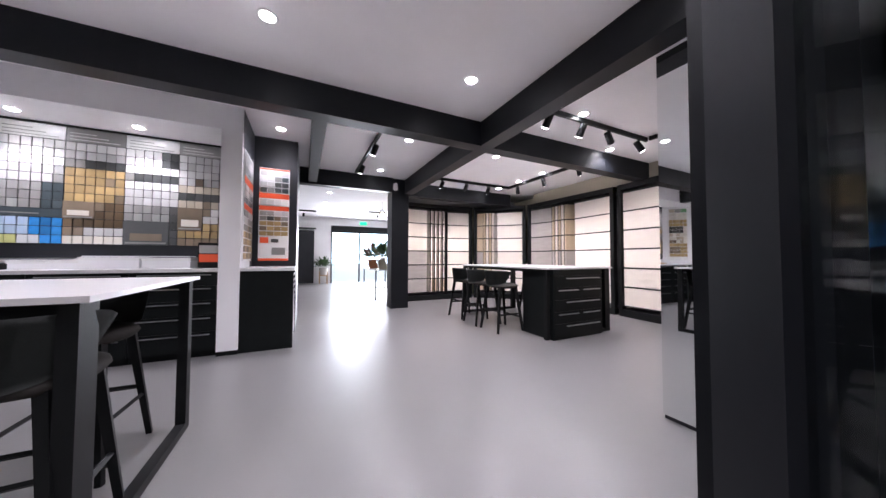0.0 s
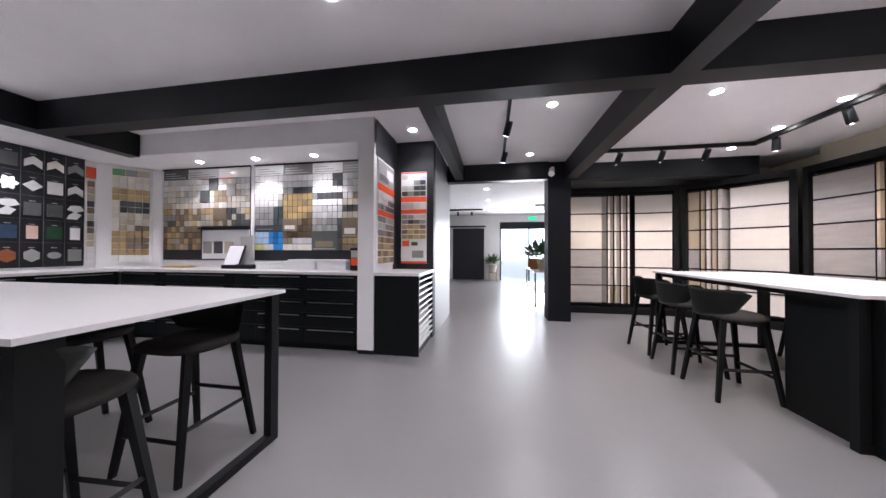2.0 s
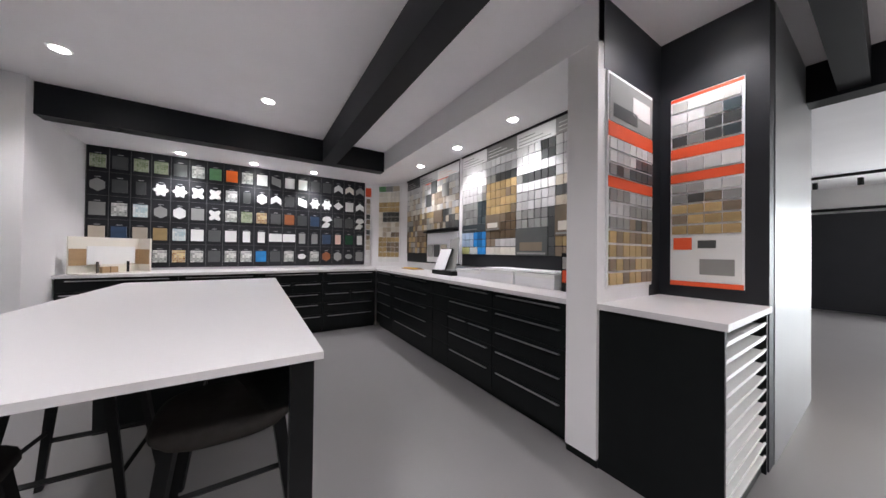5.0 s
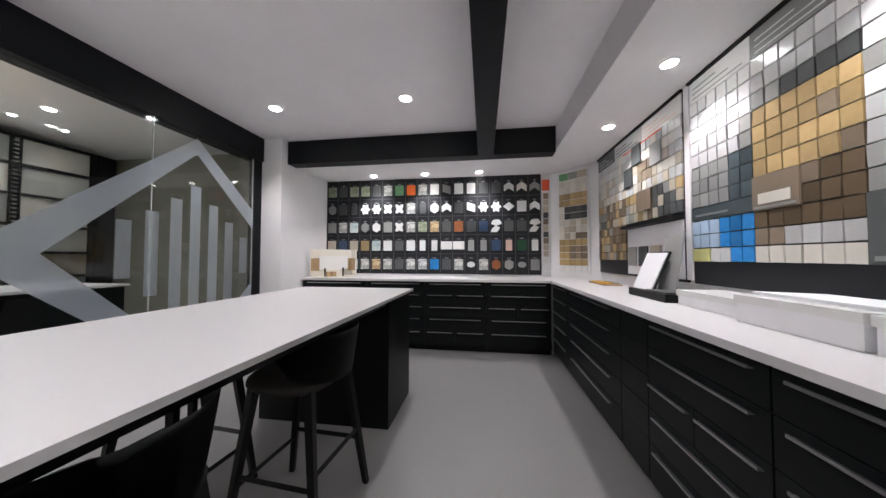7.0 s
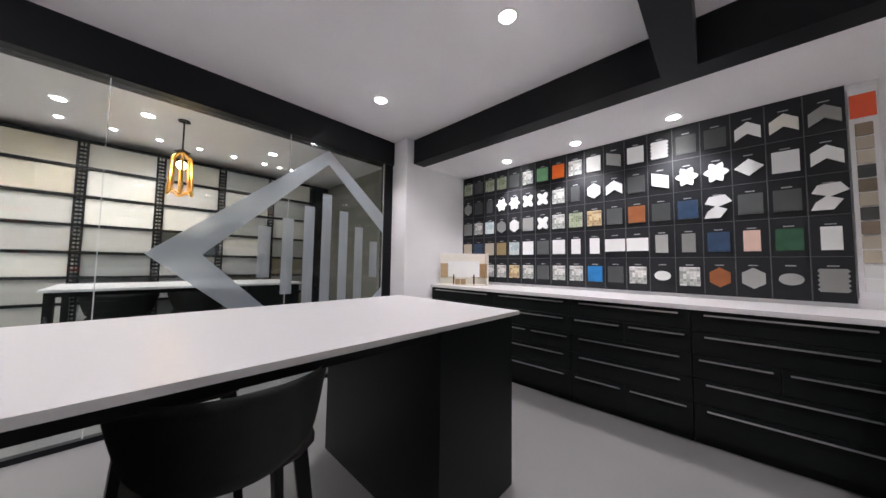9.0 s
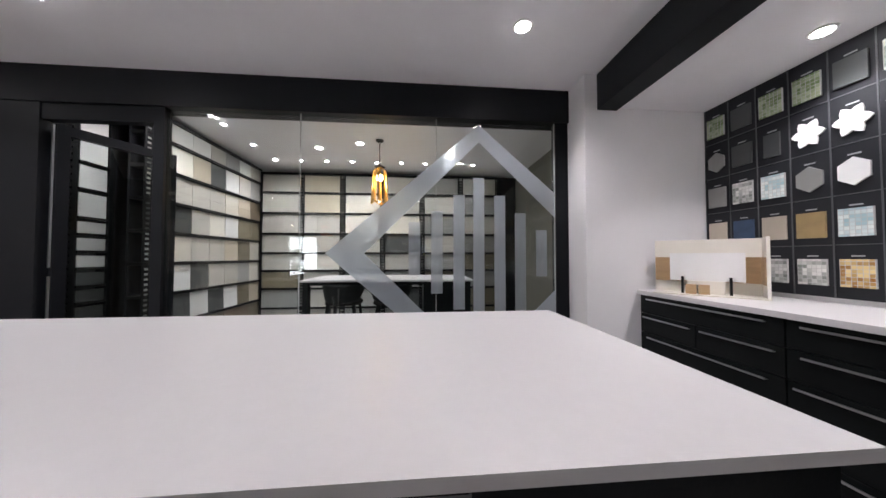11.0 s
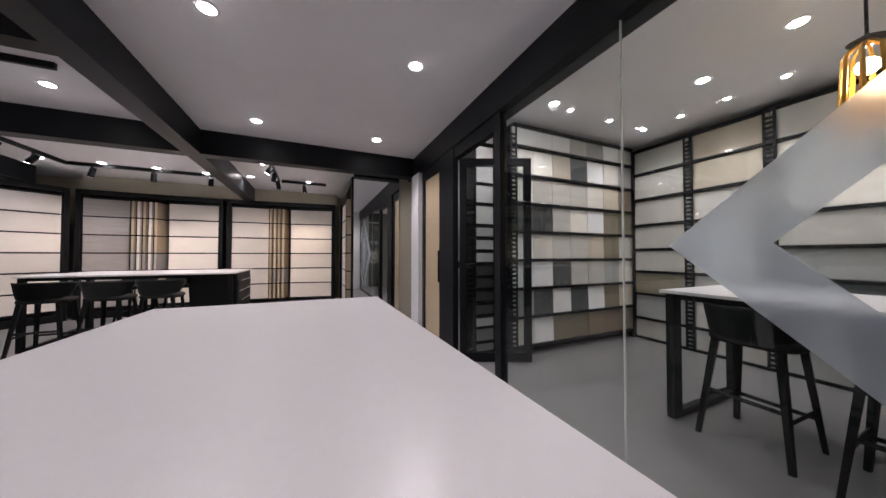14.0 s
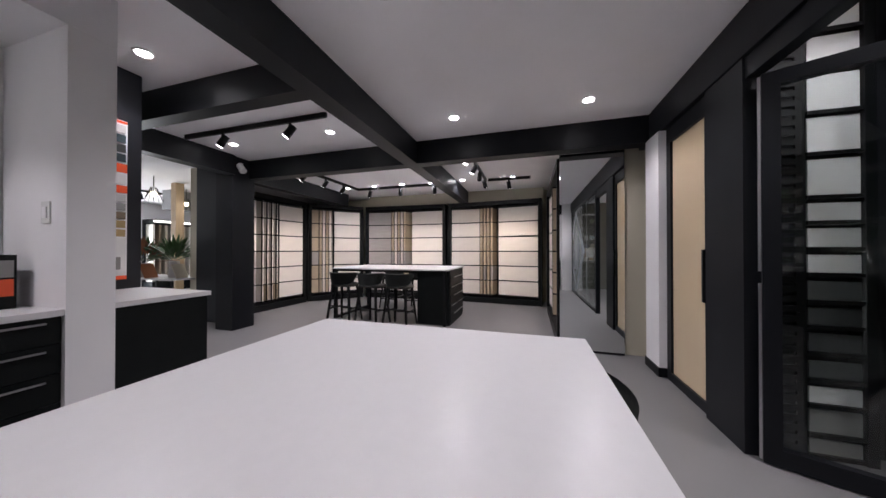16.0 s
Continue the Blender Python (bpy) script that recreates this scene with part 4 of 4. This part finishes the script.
photo(east_board, E0 + 6 * CHIP_W, 1.19 + 3 * CHIP_H, E0 + 9 * CHIP_W, 1.19 + 5 * CHIP_H, True)
photo(east_board, E0 + 12 * CHIP_W, 1.19, E0 + 17 * CHIP_W, 1.19 + 3 * CHIP_H, False)
photo(east_board, E0 + 18 * CHIP_W, 1.19 + 2 * CHIP_H, E0 + 21 * CHIP_W, 1.19 + 5 * CHIP_H, True)
part("divider", boxes((-2.985, 3.585, 1.06, -2.935, 3.619, 2.44)), WHITE, east_board)

# angled corner panel and the narrow strip beside it
corner_panel = thing("sample_board", "narrow white-framed panel of cream and ochre tile chips", "sample board")
CORNER = Matrix.Translation((-5.005, 3.20, 0)) @ pose(0, 0, 0, 0, 0, 45) @ NORTH
me_back = mesh_of("backing", boxes((0.015, 1.0, 0.002, 0.455, 2.40, 0.02)), WHITE)
piece("backing", me_back, corner_panel, CORNER)
rnd = random.Random(4)
small = {}
for r in range(14):
    for c in range(5):
        tone = T_WHITE if r < 1 else T_CREAM if r > 11 else T_DARK if (r in (8, 9) and c > 0) or (r == 12 and c > 2) else T_BROWN if (r in (2, 3) and c > 1) or (r == 5 and c > 2) else T_GOLD if r in (1, 2, 3, 4, 10, 11) else rnd.choice([T_CREAM, T_BEIGE, T_CREAM])
        if tone.name not in small:
            small[tone.name] = mesh_of("chip", boxes((0.003, 0.003, 0, 0.075, 0.086, 0.012)), tone)
        piece("chip", small[tone.name], corner_panel, CORNER @ Matrix.Translation((0.04 + c * 0.079, 1.02 + r * 0.09, 0.02)))
for k, (a, b, tone) in enumerate(((0.04, 0.17, T_GREEN), (0.175, 0.30, T_GREY), (0.305, 0.43, T_BEIGE))):
    piece("header_picture", mesh_of("header_picture", boxes((a, 2.29, 0.02, b, 2.385, 0.024)), tone), corner_panel, CORNER)
strip = thing("chip_strip", "tall narrow sample strip with a red header on the white wall", "sample board")
part("backing", boxes((-5.099, 2.995, 1.0, -5.085, 3.11, 2.40)), PAPER, strip)
part("header", boxes((-5.084, 3.0, 2.20, -5.080, 3.105, 2.36)), RED, strip, "red printed header")
for r in range(12):
    chip(strip, Matrix.Translation((-5.084, 3.013, 1.04 + r * 0.094)) @ WEST, rnd.choice([T_DARK, T_BROWN, T_BEIGE, T_GREY, T_WHITE]))


# ---- red-banded sample panels ----
def banded_panel(label, width, m, photo_top):
    """Local x across, y up from 0 to 1.28, z out of the wall."""
    p = thing("sample_board", label, "sample board", m, "red-banded sample panels")
    part("backing", boxes((0, 0, 0.0, width, 1.28, 0.012)), PAPER, p, bevel=0.001)
    bands = ((1.255, 1.275), (0.86, 0.93), (0.695, 0.755), (0.0, 0.03)) if not photo_top else ((0.90, 0.985), (0.60, 0.665))
    for a, b in bands:
        part("red_band", boxes((0.002, a, 0.013, width - 0.002, b, 0.016)), RED, p, "orange-red printed band")
    if photo_top:
        ph = part("photo", boxes((0.01, 0.99, 0.013, width - 0.01, 1.26, 0.017)), T_GREY, p, "grey printed interior picture")
        part("print_shape", boxes((0.05, 1.02, 0.018, width * 0.6, 1.10, 0.019)), T_DARK, ph)
        part("print_shape", boxes((width * 0.5, 1.08, 0.018, width - 0.05, 1.20, 0.019)), T_WHITE, ph)
        zones = ((0.67, 0.90, 3), (0.02, 0.60, 7))
    else:
        ph = part("photo", boxes((0.01, 0.04, 0.013, width - 0.01, 0.33, 0.017)), T_WHITE, p, "pale printed interior picture")
        part("print_shape", boxes((0.02, 0.24, 0.018, 0.12, 0.32, 0.019)), RED, ph)
        part("print_shape", boxes((0.16, 0.08, 0.018, width - 0.04, 0.18, 0.019)), T_GREY, ph)
        part("print_shape", boxes((0.15, 0.25, 0.018, 0.24, 0.30, 0.019)), T_DARK, ph)
        zones = ((0.94, 1.25, 4), (0.76, 0.855, 1), (0.34, 0.69, 5))
    cols = max(4, round(width / 0.082))
    rnd = random.Random(cols)
    shapes = {}
    for a, b, n in zones:
        h, w = (b - a) / n, (width - 0.02) / cols
        for r in range(n):
            for c in range(cols):
                if a > 0.65:
                    tone = rnd.choice([T_WHITE, T_PALE, T_PALE]) if (c < cols / 2 and r > 0) or r == n - 1 else rnd.choice([T_DARK, T_GREY, T_TEAL])
                else:
                    tone = rnd.choice([T_PALE, T_GREY] if r > 0.7 * n else [T_BROWN, T_DARK, T_GREY] if 0.45 * n < r <= 0.7 * n else [T_GOLD, T_GOLD, T_BROWN])
                key = (tone.name, round(h, 4))
                if key not in shapes:
                    shapes[key] = mesh_of("chip", boxes((0.002, 0.004, 0, w - 0.003, h - 0.010, 0.008)), tone)
                piece("chip", shapes[key], p, Matrix.Translation((0.01 + c * w, a + r * h, 0.013)))
    return p


banded_panel("tall sample panel with orange-red bands on the column's side", 0.57, Matrix.Translation((-0.807, 3.055, 1.012)) @ EAST_FACE, True)
banded_panel("tall sample panel with orange-red bands on the black wall", 0.365, Matrix.Translation((-0.738, 3.783, 1.012)) @ NORTH, False)
part_wall = structure("wall_niche_face", boxes((-0.8085, 3.03, 2.30, -0.805, 3.784, CEIL_Z)), BLACKW, "black painted upper face of the column")

# ---- track lights ----
def track_head(parent, x, y, z, aim):
    h = part("stem", boxes((x - 0.012, y - 0.012, z - 0.07, x + 0.012, y + 0.012, z)), METAL, parent)
    bm = bmesh.new()
    d = (Vector(aim) - Vector((x, y, z - 0.09))).normalized()
    a, b = Vector((x, y, z - 0.09)) - d * 0.07, Vector((x, y, z - 0.09)) + d * 0.08
    tube(bm, a, b, 0.038, 0.042, 16)
    head = part("spot_head", bm, METAL, parent, "black cylindrical spot head")
    bm = bmesh.new()
    tube(bm, b + d * 0.001, b + d * 0.004, 0.034, 0.034, 16)
    part("lens", bm, LAMP, head, "bright lamp lens")
    spot_lamp(*(b + d * 0.02), 44, tuple(aim), angle=64, blend=0.9, color=(1.0, 0.84, 0.70))


def track(label, a, b, heads):
    t = thing("track_light", label, "track light", None, "black track lights")
    x0, y0, x1, y1 = min(a[0], b[0]) - 0.016, min(a[1], b[1]) - 0.016, max(a[0], b[0]) + 0.016, max(a[1], b[1]) + 0.016
    part("rail", boxes((x0, y0, CEIL_Z - 0.055, x1, y1, CEIL_Z - 0.001)), METAL, t, bevel=0.002)
    for f, aim in heads:
        track_head(t, a[0] + (b[0] - a[0]) * f, a[1] + (b[1] - a[1]) * f, CEIL_Z - 0.055, aim)


track("black ceiling track with two spot heads over the passage", (0.70, 2.72), (0.70, 4.82), ((0.22, (0.1, 4.6, 0.6)), (0.70, (0.2, 5.0, 0.9))))
track("black ceiling track with spot heads facing the slab racks", (2.0, 4.52), (4.12, 4.52), ((0.18, (2.2, 5.6, 1.4)), (0.45, (2.9, 5.6, 1.3)), (0.72, (3.6, 5.5, 1.4))))
track("black ceiling track with spot heads facing the slab racks", (4.12, 4.46), (4.10, 2.40), ((0.12, (4.6, 4.8, 1.4)), (0.50, (4.9, 3.8, 1.3)), (0.90, (4.9, 2.9, 1.4))))
track("black ceiling track with spot heads over the display table", (1.98, 1.48), (4.05, 1.48), ((0.12, (2.0, 2.4, 0.9)), (0.38, (2.9, 2.6, 0.9)), (0.62, (4.9, 1.9, 1.3)), (0.92, (4.9, 1.2, 1.3))))
track("black ceiling track with spot heads facing the slab racks", (4.05, 1.42), (4.05, 0.62), ((0.5, (4.9, 0.8, 1.3)),))

# ---- small things on the counters ----
stand = thing("tablet_stand", "white sheet on a black tilted stand beside the sample boards", "stand")
part("tray", boxes((-3.16, 3.28, 0.933, -2.70, 3.45, 0.985)), METAL, stand, bevel=0.006)
part("tray_lip", boxes((-2.95, 3.295, 0.9855, -2.72, 3.435, 0.995)), T_DARK, stand, bevel=0.002)
for nm, bx, mat, at in (("sheet", (-0.105, -0.004, 0.0, 0.105, 0.004, 0.29), PAPER, pose(-3.05, 3.32, 0.986, -24, 0, 6)), ("back_plate", (-0.118, 0.006, -0.005, 0.118, 0.016, 0.30), METAL, pose(-3.05, 3.32, 0.990, -24, 0, 6)), ("leaning_sample", (-0.10, -0.006, 0.0, 0.10, 0.006, 0.42), T_GREY, pose(-2.93, 3.42, 0.986, -14, -8, 0))):
    bm = boxes(bx)
    bmesh.ops.transform(bm, matrix=at, verts=bm.verts)
    part(nm, bm, mat, stand)
tray = thing("sample_tray", "wooden tray with a yellow tile strip on the counter", "tray")
part("tray_base", boxes((-4.28, 3.36, 0.933, -3.85, 3.54, 0.945)), CARD, tray)
part("tile_strip", boxes((-4.24, 3.38, 0.946, -3.90, 3.46, 0.958)), YELLOW, tray, "yellow glazed strip")
part("tile_strip", boxes((-4.18, 3.47, 0.946, -3.88, 3.52, 0.956)), T_BROWN, tray)
for k, (x, w, h, dy) in enumerate(((-2.66, 0.46, 0.085, 0.05), (-2.18, 0.44, 0.115, 0), (-1.72, 0.40, 0.11, 0.01))):
    bx = thing("paper_stack", "stack of white sample boxes on the counter", "box", None, "white sample boxes")
    part("box_body", boxes((x, 3.28 + dy, 0.933, x + w, 3.57, 0.933 + h)), PAPER, bx, bevel=0.003)
    part("box_lid", boxes((x - 0.006, 3.272 + dy, 0.9335 + h - 0.03, x + w + 0.006, 3.575, 0.937 + h)), T_WHITE, bx, bevel=0.002)
sheet = bmesh.new()
prism(sheet, ((-2.20, 3.36), (-1.34, 3.33), (-1.34, 3.56), (-2.12, 3.565)), 1.0535, 1.0655)
tagged(part("paper_sheet", sheet, PAPER), "white sheets lying on the sample boxes", "paper")
cat_box = thing("catalogue_box", "black box with a red label standing on the counter", "box")
part("box_body", boxes((-1.25, 3.28, 0.933, -1.055, 3.46, 1.22)), LAM, cat_box, bevel=0.003)
part("red_label", boxes((-1.24, 3.277, 1.0, -1.065, 3.279, 1.09)), RED, cat_box, "red printed label")
part("pale_label", boxes((-1.24, 3.277, 1.10, -1.065, 3.279, 1.19)), T_GREY, cat_box)
sample_stand = thing("sample_stand", "small corner stand of beige and tan boards holding a white tile", "stand", pose(-4.72, -0.06, 0.933, 0, 0, 133))
for nm, bx, mat, lb in (("base", (-0.30, -0.16, 0, 0.30, 0.05, 0.008), T_CREAM, ""), ("back_board", (-0.30, 0.03, 0.008, 0.30, 0.05, 0.40), T_CREAM, "pale beige board"), ("tan_band", (-0.296, 0.022, 0.09, 0.296, 0.0285, 0.27), CARD, "tan timber band"),
        ("side_board", (0.284, -0.16, 0.008, 0.30, 0.029, 0.40), T_CREAM, "pale beige side board"), ("side_band", (0.2775, -0.155, 0.09, 0.2825, 0.02, 0.27), CARD, "tan timber band"), ("white_tile", (-0.20, -0.06, 0.10, 0.20, -0.048, 0.30), T_WHITE, "glossy white tile"),
        ("clip", (-0.135, -0.085, 0.008, -0.12, -0.065, 0.13), METAL, ""), ("clip", (0.12, -0.085, 0.008, 0.135, -0.065, 0.13), METAL, ""), ("wood_block", (-0.11, -0.12, 0.008, -0.05, -0.07, 0.075), CARD, ""), ("wood_block", (-0.04, -0.12, 0.008, 0.02, -0.07, 0.075), CARD, ""), ("tile_rest", (-0.10, -0.064, 0.008, 0.10, -0.044, 0.099), T_CREAM, "")):
    part(nm, boxes(bx), mat, sample_stand, lb)
switch = thing("light_switch", "white plastic light switch on the white column", "switch")
part("plate", boxes((-1.008, 3.11, 1.39, -1.0005, 3.19, 1.51)), T_WHITE, switch, bevel=0.002)
part("rocker", boxes((-1.013, 3.13, 1.42, -1.0085, 3.17, 1.48)), WHITE, switch)
cctv = thing("security_camera", "small white security camera on the black pillar", "camera")
bm = bmesh.new()
tube(bm, (1.52, 4.96, 2.57), (1.49, 4.85, 2.47), 0.045, 0.05, 16)
part("body", bm, T_WHITE, cctv, smooth=False)
part("bracket", boxes((1.51, 4.93, 2.53, 1.55, 4.988, 2.61)), T_WHITE, cctv)

# ---- pendant in the tile room ----
pend = thing("pendant_lamp", "amber slatted lantern pendant hanging from a black rod", "pendant lamp", pose(-2.11, -2.10, 0.03))
bm = bmesh.new()
tube(bm, (0, 0, 2.42), (0, 0, 2.76), 0.008, 0.008, 8)
part("rod", bm, METAL, pend)
bm = bmesh.new()
tube(bm, (0, 0, 2.755), (0, 0, 2.769), 0.055, 0.055, 20)
part("ceiling_rose", bm, METAL, pend)
RIM = [(0.105 * math.cos(a), 0.105 * math.sin(a)) for a in (math.tau * k / 8 for k in range(8))]
for k, (a, b) in enumerate(RIM):
    c, d = RIM[(k + 1) % 8]
    lo, lo2, hi = 1.90 + 0.05 * (k % 2), 1.90 + 0.05 * ((k + 1) % 2), 2.34
    bm = bmesh.new()
    tube(bm, (a, b, lo), (a * 0.8, b * 0.8, hi), 0.015, 0.011, 4)
    part("cage_bar", bm, AMBER, pend)
    bm = bmesh.new()
    tube(bm, (a, b, lo), (c, d, lo2), 0.009, 0.009, 4)
    part("cage_rim", bm, AMBER, pend)
    bm = bmesh.new()
    tube(bm, (a * 0.8, b * 0.8, hi), (0, 0, 2.41), 0.008, 0.008, 4)
    part("cage_arm", bm, AMBER, pend)
bm = bmesh.new()
bmesh.ops.create_uvsphere(bm, u_segments=16, v_segments=10, radius=0.048, matrix=Matrix.Translation((0, 0, 2.25)))
part("bulb", bm, LAMPW, pend, "glowing warm bulb", smooth=True)
bulb_light = new("pendant_light", bpy.data.lights.new("pendant_light", "POINT"))
bulb_light.data.energy, bulb_light.data.color, bulb_light.data.shadow_soft_size = 5, (1.0, 0.72, 0.42), 0.05
bulb_light.matrix_world = pose(-2.11, -2.10, 2.21)
bm = bmesh.new()
tube(bm, (0, 0, 2.40), (0, 0, 2.43), 0.075, 0.02, 18)
part("cap", bm, METAL, pend)

# ---- far showroom ----
unit = thing("display_counter", "white-ended black display counter in the far showroom", "counter")
part("body", boxes((-1.9, 6.9, 0, -0.66, 7.35, 0.97)), LAM, unit)
part("end_panel", boxes((-0.658, 6.89, 0, -0.60, 7.36, 1.0)), WHITE, unit)
part("top", boxes((-1.9, 6.88, 0.972, -0.66, 7.37, 1.0)), STONE, unit)


def leafy(parent, center, n, size, spread, mats, rnd):
    for mat in mats:
        bm = bmesh.new()
        for k in range(n // len(mats)):
            a, e = rnd.uniform(0, math.tau), rnd.uniform(0.1, 1.4)
            d = Vector((math.cos(a) * math.cos(e), math.sin(a) * math.cos(e), math.sin(e)))
            base = Vector(center) + d * rnd.uniform(0.05, spread * 0.5)
            tip = Vector(center) + d * spread * rnd.uniform(0.6, 1.0) + Vector((0, 0, -0.05 * rnd.random()))
            side = d.cross(Vector((0, 0, 1))).normalized() * size
            up = side.cross(d).normalized() * size * 0.25
            midp = (base + tip) / 2 + up
            v = [bm.verts.new(p) for p in (base, midp + side, tip, midp - side, midp - up * 1.2)]
            for f in ((0, 1, 4), (1, 2, 4), (2, 3, 4), (3, 0, 4)):
                bm.faces.new([v[i] for i in f])
        part("foliage", bm, mat, parent, "clump of pointed leaves")


rnd = random.Random(9)
plant = thing("potted_plant", "green leafy plant in a pot on a wooden stand", "plant")
bm = bmesh.new()
tube(bm, (0.55, 11.7, 0.36), (0.55, 11.7, 0.66), 0.13, 0.17, 18)
part("pot", bm, POTM, plant)
for a, b in ((-0.14, -0.14), (0.14, -0.14), (0.14, 0.14), (-0.14, 0.14)):
    part("stand_leg", boxes((0.55 + a - 0.015, 11.7 + b - 0.015, 0, 0.55 + a + 0.015, 11.7 + b + 0.015, 0.5)), CARD, plant)
part("stand_shelf", boxes((0.42, 11.57, 0.33, 0.68, 11.83, 0.36)), CARD, plant)
leafy(plant, (0.55, 11.7, 0.68), 60, 0.07, 0.55, (LEAFM,), rnd)
desk = thing("console_table", "slim black-framed glass console table in the far showroom", "table")
part("tabletop", boxes((1.42, 6.32, 0.74, 2.1, 7.9, 0.765)), STONE, desk)
for x in (1.43, 2.06):
    for y in (6.33, 7.86):
        part("leg", boxes((x, y, 0, x + 0.03, y + 0.03, 0.74)), METAL, desk)
part("shelf", boxes((1.44, 6.36, 0.30, 2.08, 7.86, 0.32)), METAL, desk)
vase = thing("plant_vase", "tall vase with dark green and rust dried leaves", "plant")
bm = bmesh.new()
tube(bm, (1.72, 6.75, 0.766), (1.72, 6.75, 1.06), 0.09, 0.07, 18)
part("vase_body", bm, POTM, vase)
leafy(vase, (1.72, 6.75, 1.06), 130, 0.03, 0.58, (LEAFM, LEAFM), rnd)
dried = thing("plant_vase", "grey vase with dried rust and orange leaves", "plant")
bm = bmesh.new()
tube(bm, (1.60, 7.35, 0.766), (1.60, 7.35, 1.02), 0.07, 0.09, 18)
part("vase_body", bm, POTM, dried)
leafy(dried, (1.60, 7.35, 1.02), 90, 0.045, 0.55, (DRYLEAF, LEAFM), rnd)
for k, (x, y) in enumerate(((1.66, 6.45), (1.55, 7.05))):
    bm = boxes((-0.14, -0.006, 0, 0.14, 0.006, 0.26))
    bmesh.ops.transform(bm, matrix=pose(x, y, 0.767, -20, 0, 25), verts=bm.verts)
    tagged(part("tile_sample", bm, (T_BEIGE, T_RUST)[k]), "square tile sample leaning on the console table", "sample")
cage = thing("pendant_lamp", "wire cage pendant lamp with a warm bulb", "pendant lamp", pose(1.92, 7.7, 0), "wire cage pendant lamps")
bm = bmesh.new()
tube(bm, (0, 0, 2.48), (0, 0, 2.72), 0.006, 0.006, 8)
part("rod", bm, METAL, cage)
for k in range(12):
    a = k * math.tau / 12
    bm = bmesh.new()
    tube(bm, (0.04 * math.cos(a), 0.04 * math.sin(a), 2.49), (0.15 * math.cos(a), 0.15 * math.sin(a), 2.22), 0.004, 0.004, 6)
    part("wire", bm, METAL, cage)
bm = bmesh.new()
bmesh.ops.create_uvsphere(bm, u_segments=14, v_segments=8, radius=0.045, matrix=Matrix.Translation((0, 0, 2.36)))
part("bulb", bm, LAMPW, cage, "glowing warm bulb", smooth=True)
copy_thing(cage, pose(2.98, 8.5, 0))
structure("pillar_wood", boxes((2.44, 7.95, 0, 2.60, 8.10, CEIL_Z)), material("pale_oak_cladding", (0.45, 0.33, 0.20), 0.5, vary=0.12, scale=6, stretch=(8, 8, 1)), "pale timber-clad post in the far showroom", 0.004, "pillar")
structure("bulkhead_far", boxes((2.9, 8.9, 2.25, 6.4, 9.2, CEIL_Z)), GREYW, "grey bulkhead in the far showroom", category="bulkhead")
far_rack = thing("slab_rack", "black rack of upright pale sample boards in the far showroom", "display rack")
part("back", boxes((3.95, 11.9, 0, 6.35, 11.98, 2.2)), BLACKW, far_rack)
part("head_rail", boxes((3.95, 11.5, 2.1, 6.35, 11.9, 2.2)), METAL, far_rack)
part("plinth", boxes((3.95, 11.5, 0, 6.35, 11.9, 0.3)), METAL, far_rack)
for k in range(14):
    part("upright_board", boxes((4.0 + 0.165 * k, 11.6, 0.3, 4.06 + 0.165 * k, 11.9, 2.05)), (T_CREAM, T_BROWN, T_BEIGE)[k % 3], far_rack)
part("lit_header", boxes((3.97, 11.47, 2.12, 6.3, 11.495, 2.17)), glow("cool_strip_light", (1, 0.97, 0.92), 4), far_rack, "lit strip along the head rail")
for x0, x1, y in ((1.9, 3.6, 9.6), (3.0, 5.2, 7.2)):
    ft = thing("track_light", "black ceiling track with spot heads in the far showroom", "track light")
    part("rail", boxes((x0, y, CEIL_Z - 0.05, x1, y + 0.035, CEIL_Z - 0.001)), METAL, ft)
    for k in range(3):
        bm = bmesh.new()
        tube(bm, (x0 + 0.3 + 0.5 * k, y + 0.017, 2.63), (x0 + 0.34 + 0.5 * k, y + 0.06, 2.50), 0.035, 0.035, 12)
        part("spot_head", bm, METAL, ft)
sign = thing("exit_sign", "green illuminated exit sign hanging near the entrance", "sign")
part("face", boxes((1.95, 11.70, 2.44, 2.25, 11.72, 2.58)), EXIT, sign)
part("case", boxes((1.94, 11.721, 2.43, 2.26, 11.74, 2.59)), T_WHITE, sign)
part("hanger", boxes((2.09, 11.725, 2.59, 2.11, 11.735, 2.72)), T_WHITE, sign)
far_track = thing("track_light", "black ceiling track with spot heads in the far showroom", "track light")
part("rail", boxes((-1.4, 10.3, CEIL_Z - 0.05, 0.2, 10.34, CEIL_Z - 0.001)), METAL, far_track)
for k in range(3):
    bm = bmesh.new()
    tube(bm, (-1.2 + 0.5 * k, 10.32, 2.62), (-1.2 + 0.5 * k, 10.36, 2.50), 0.035, 0.035, 12)
    part("spot_head", bm, METAL, far_track)
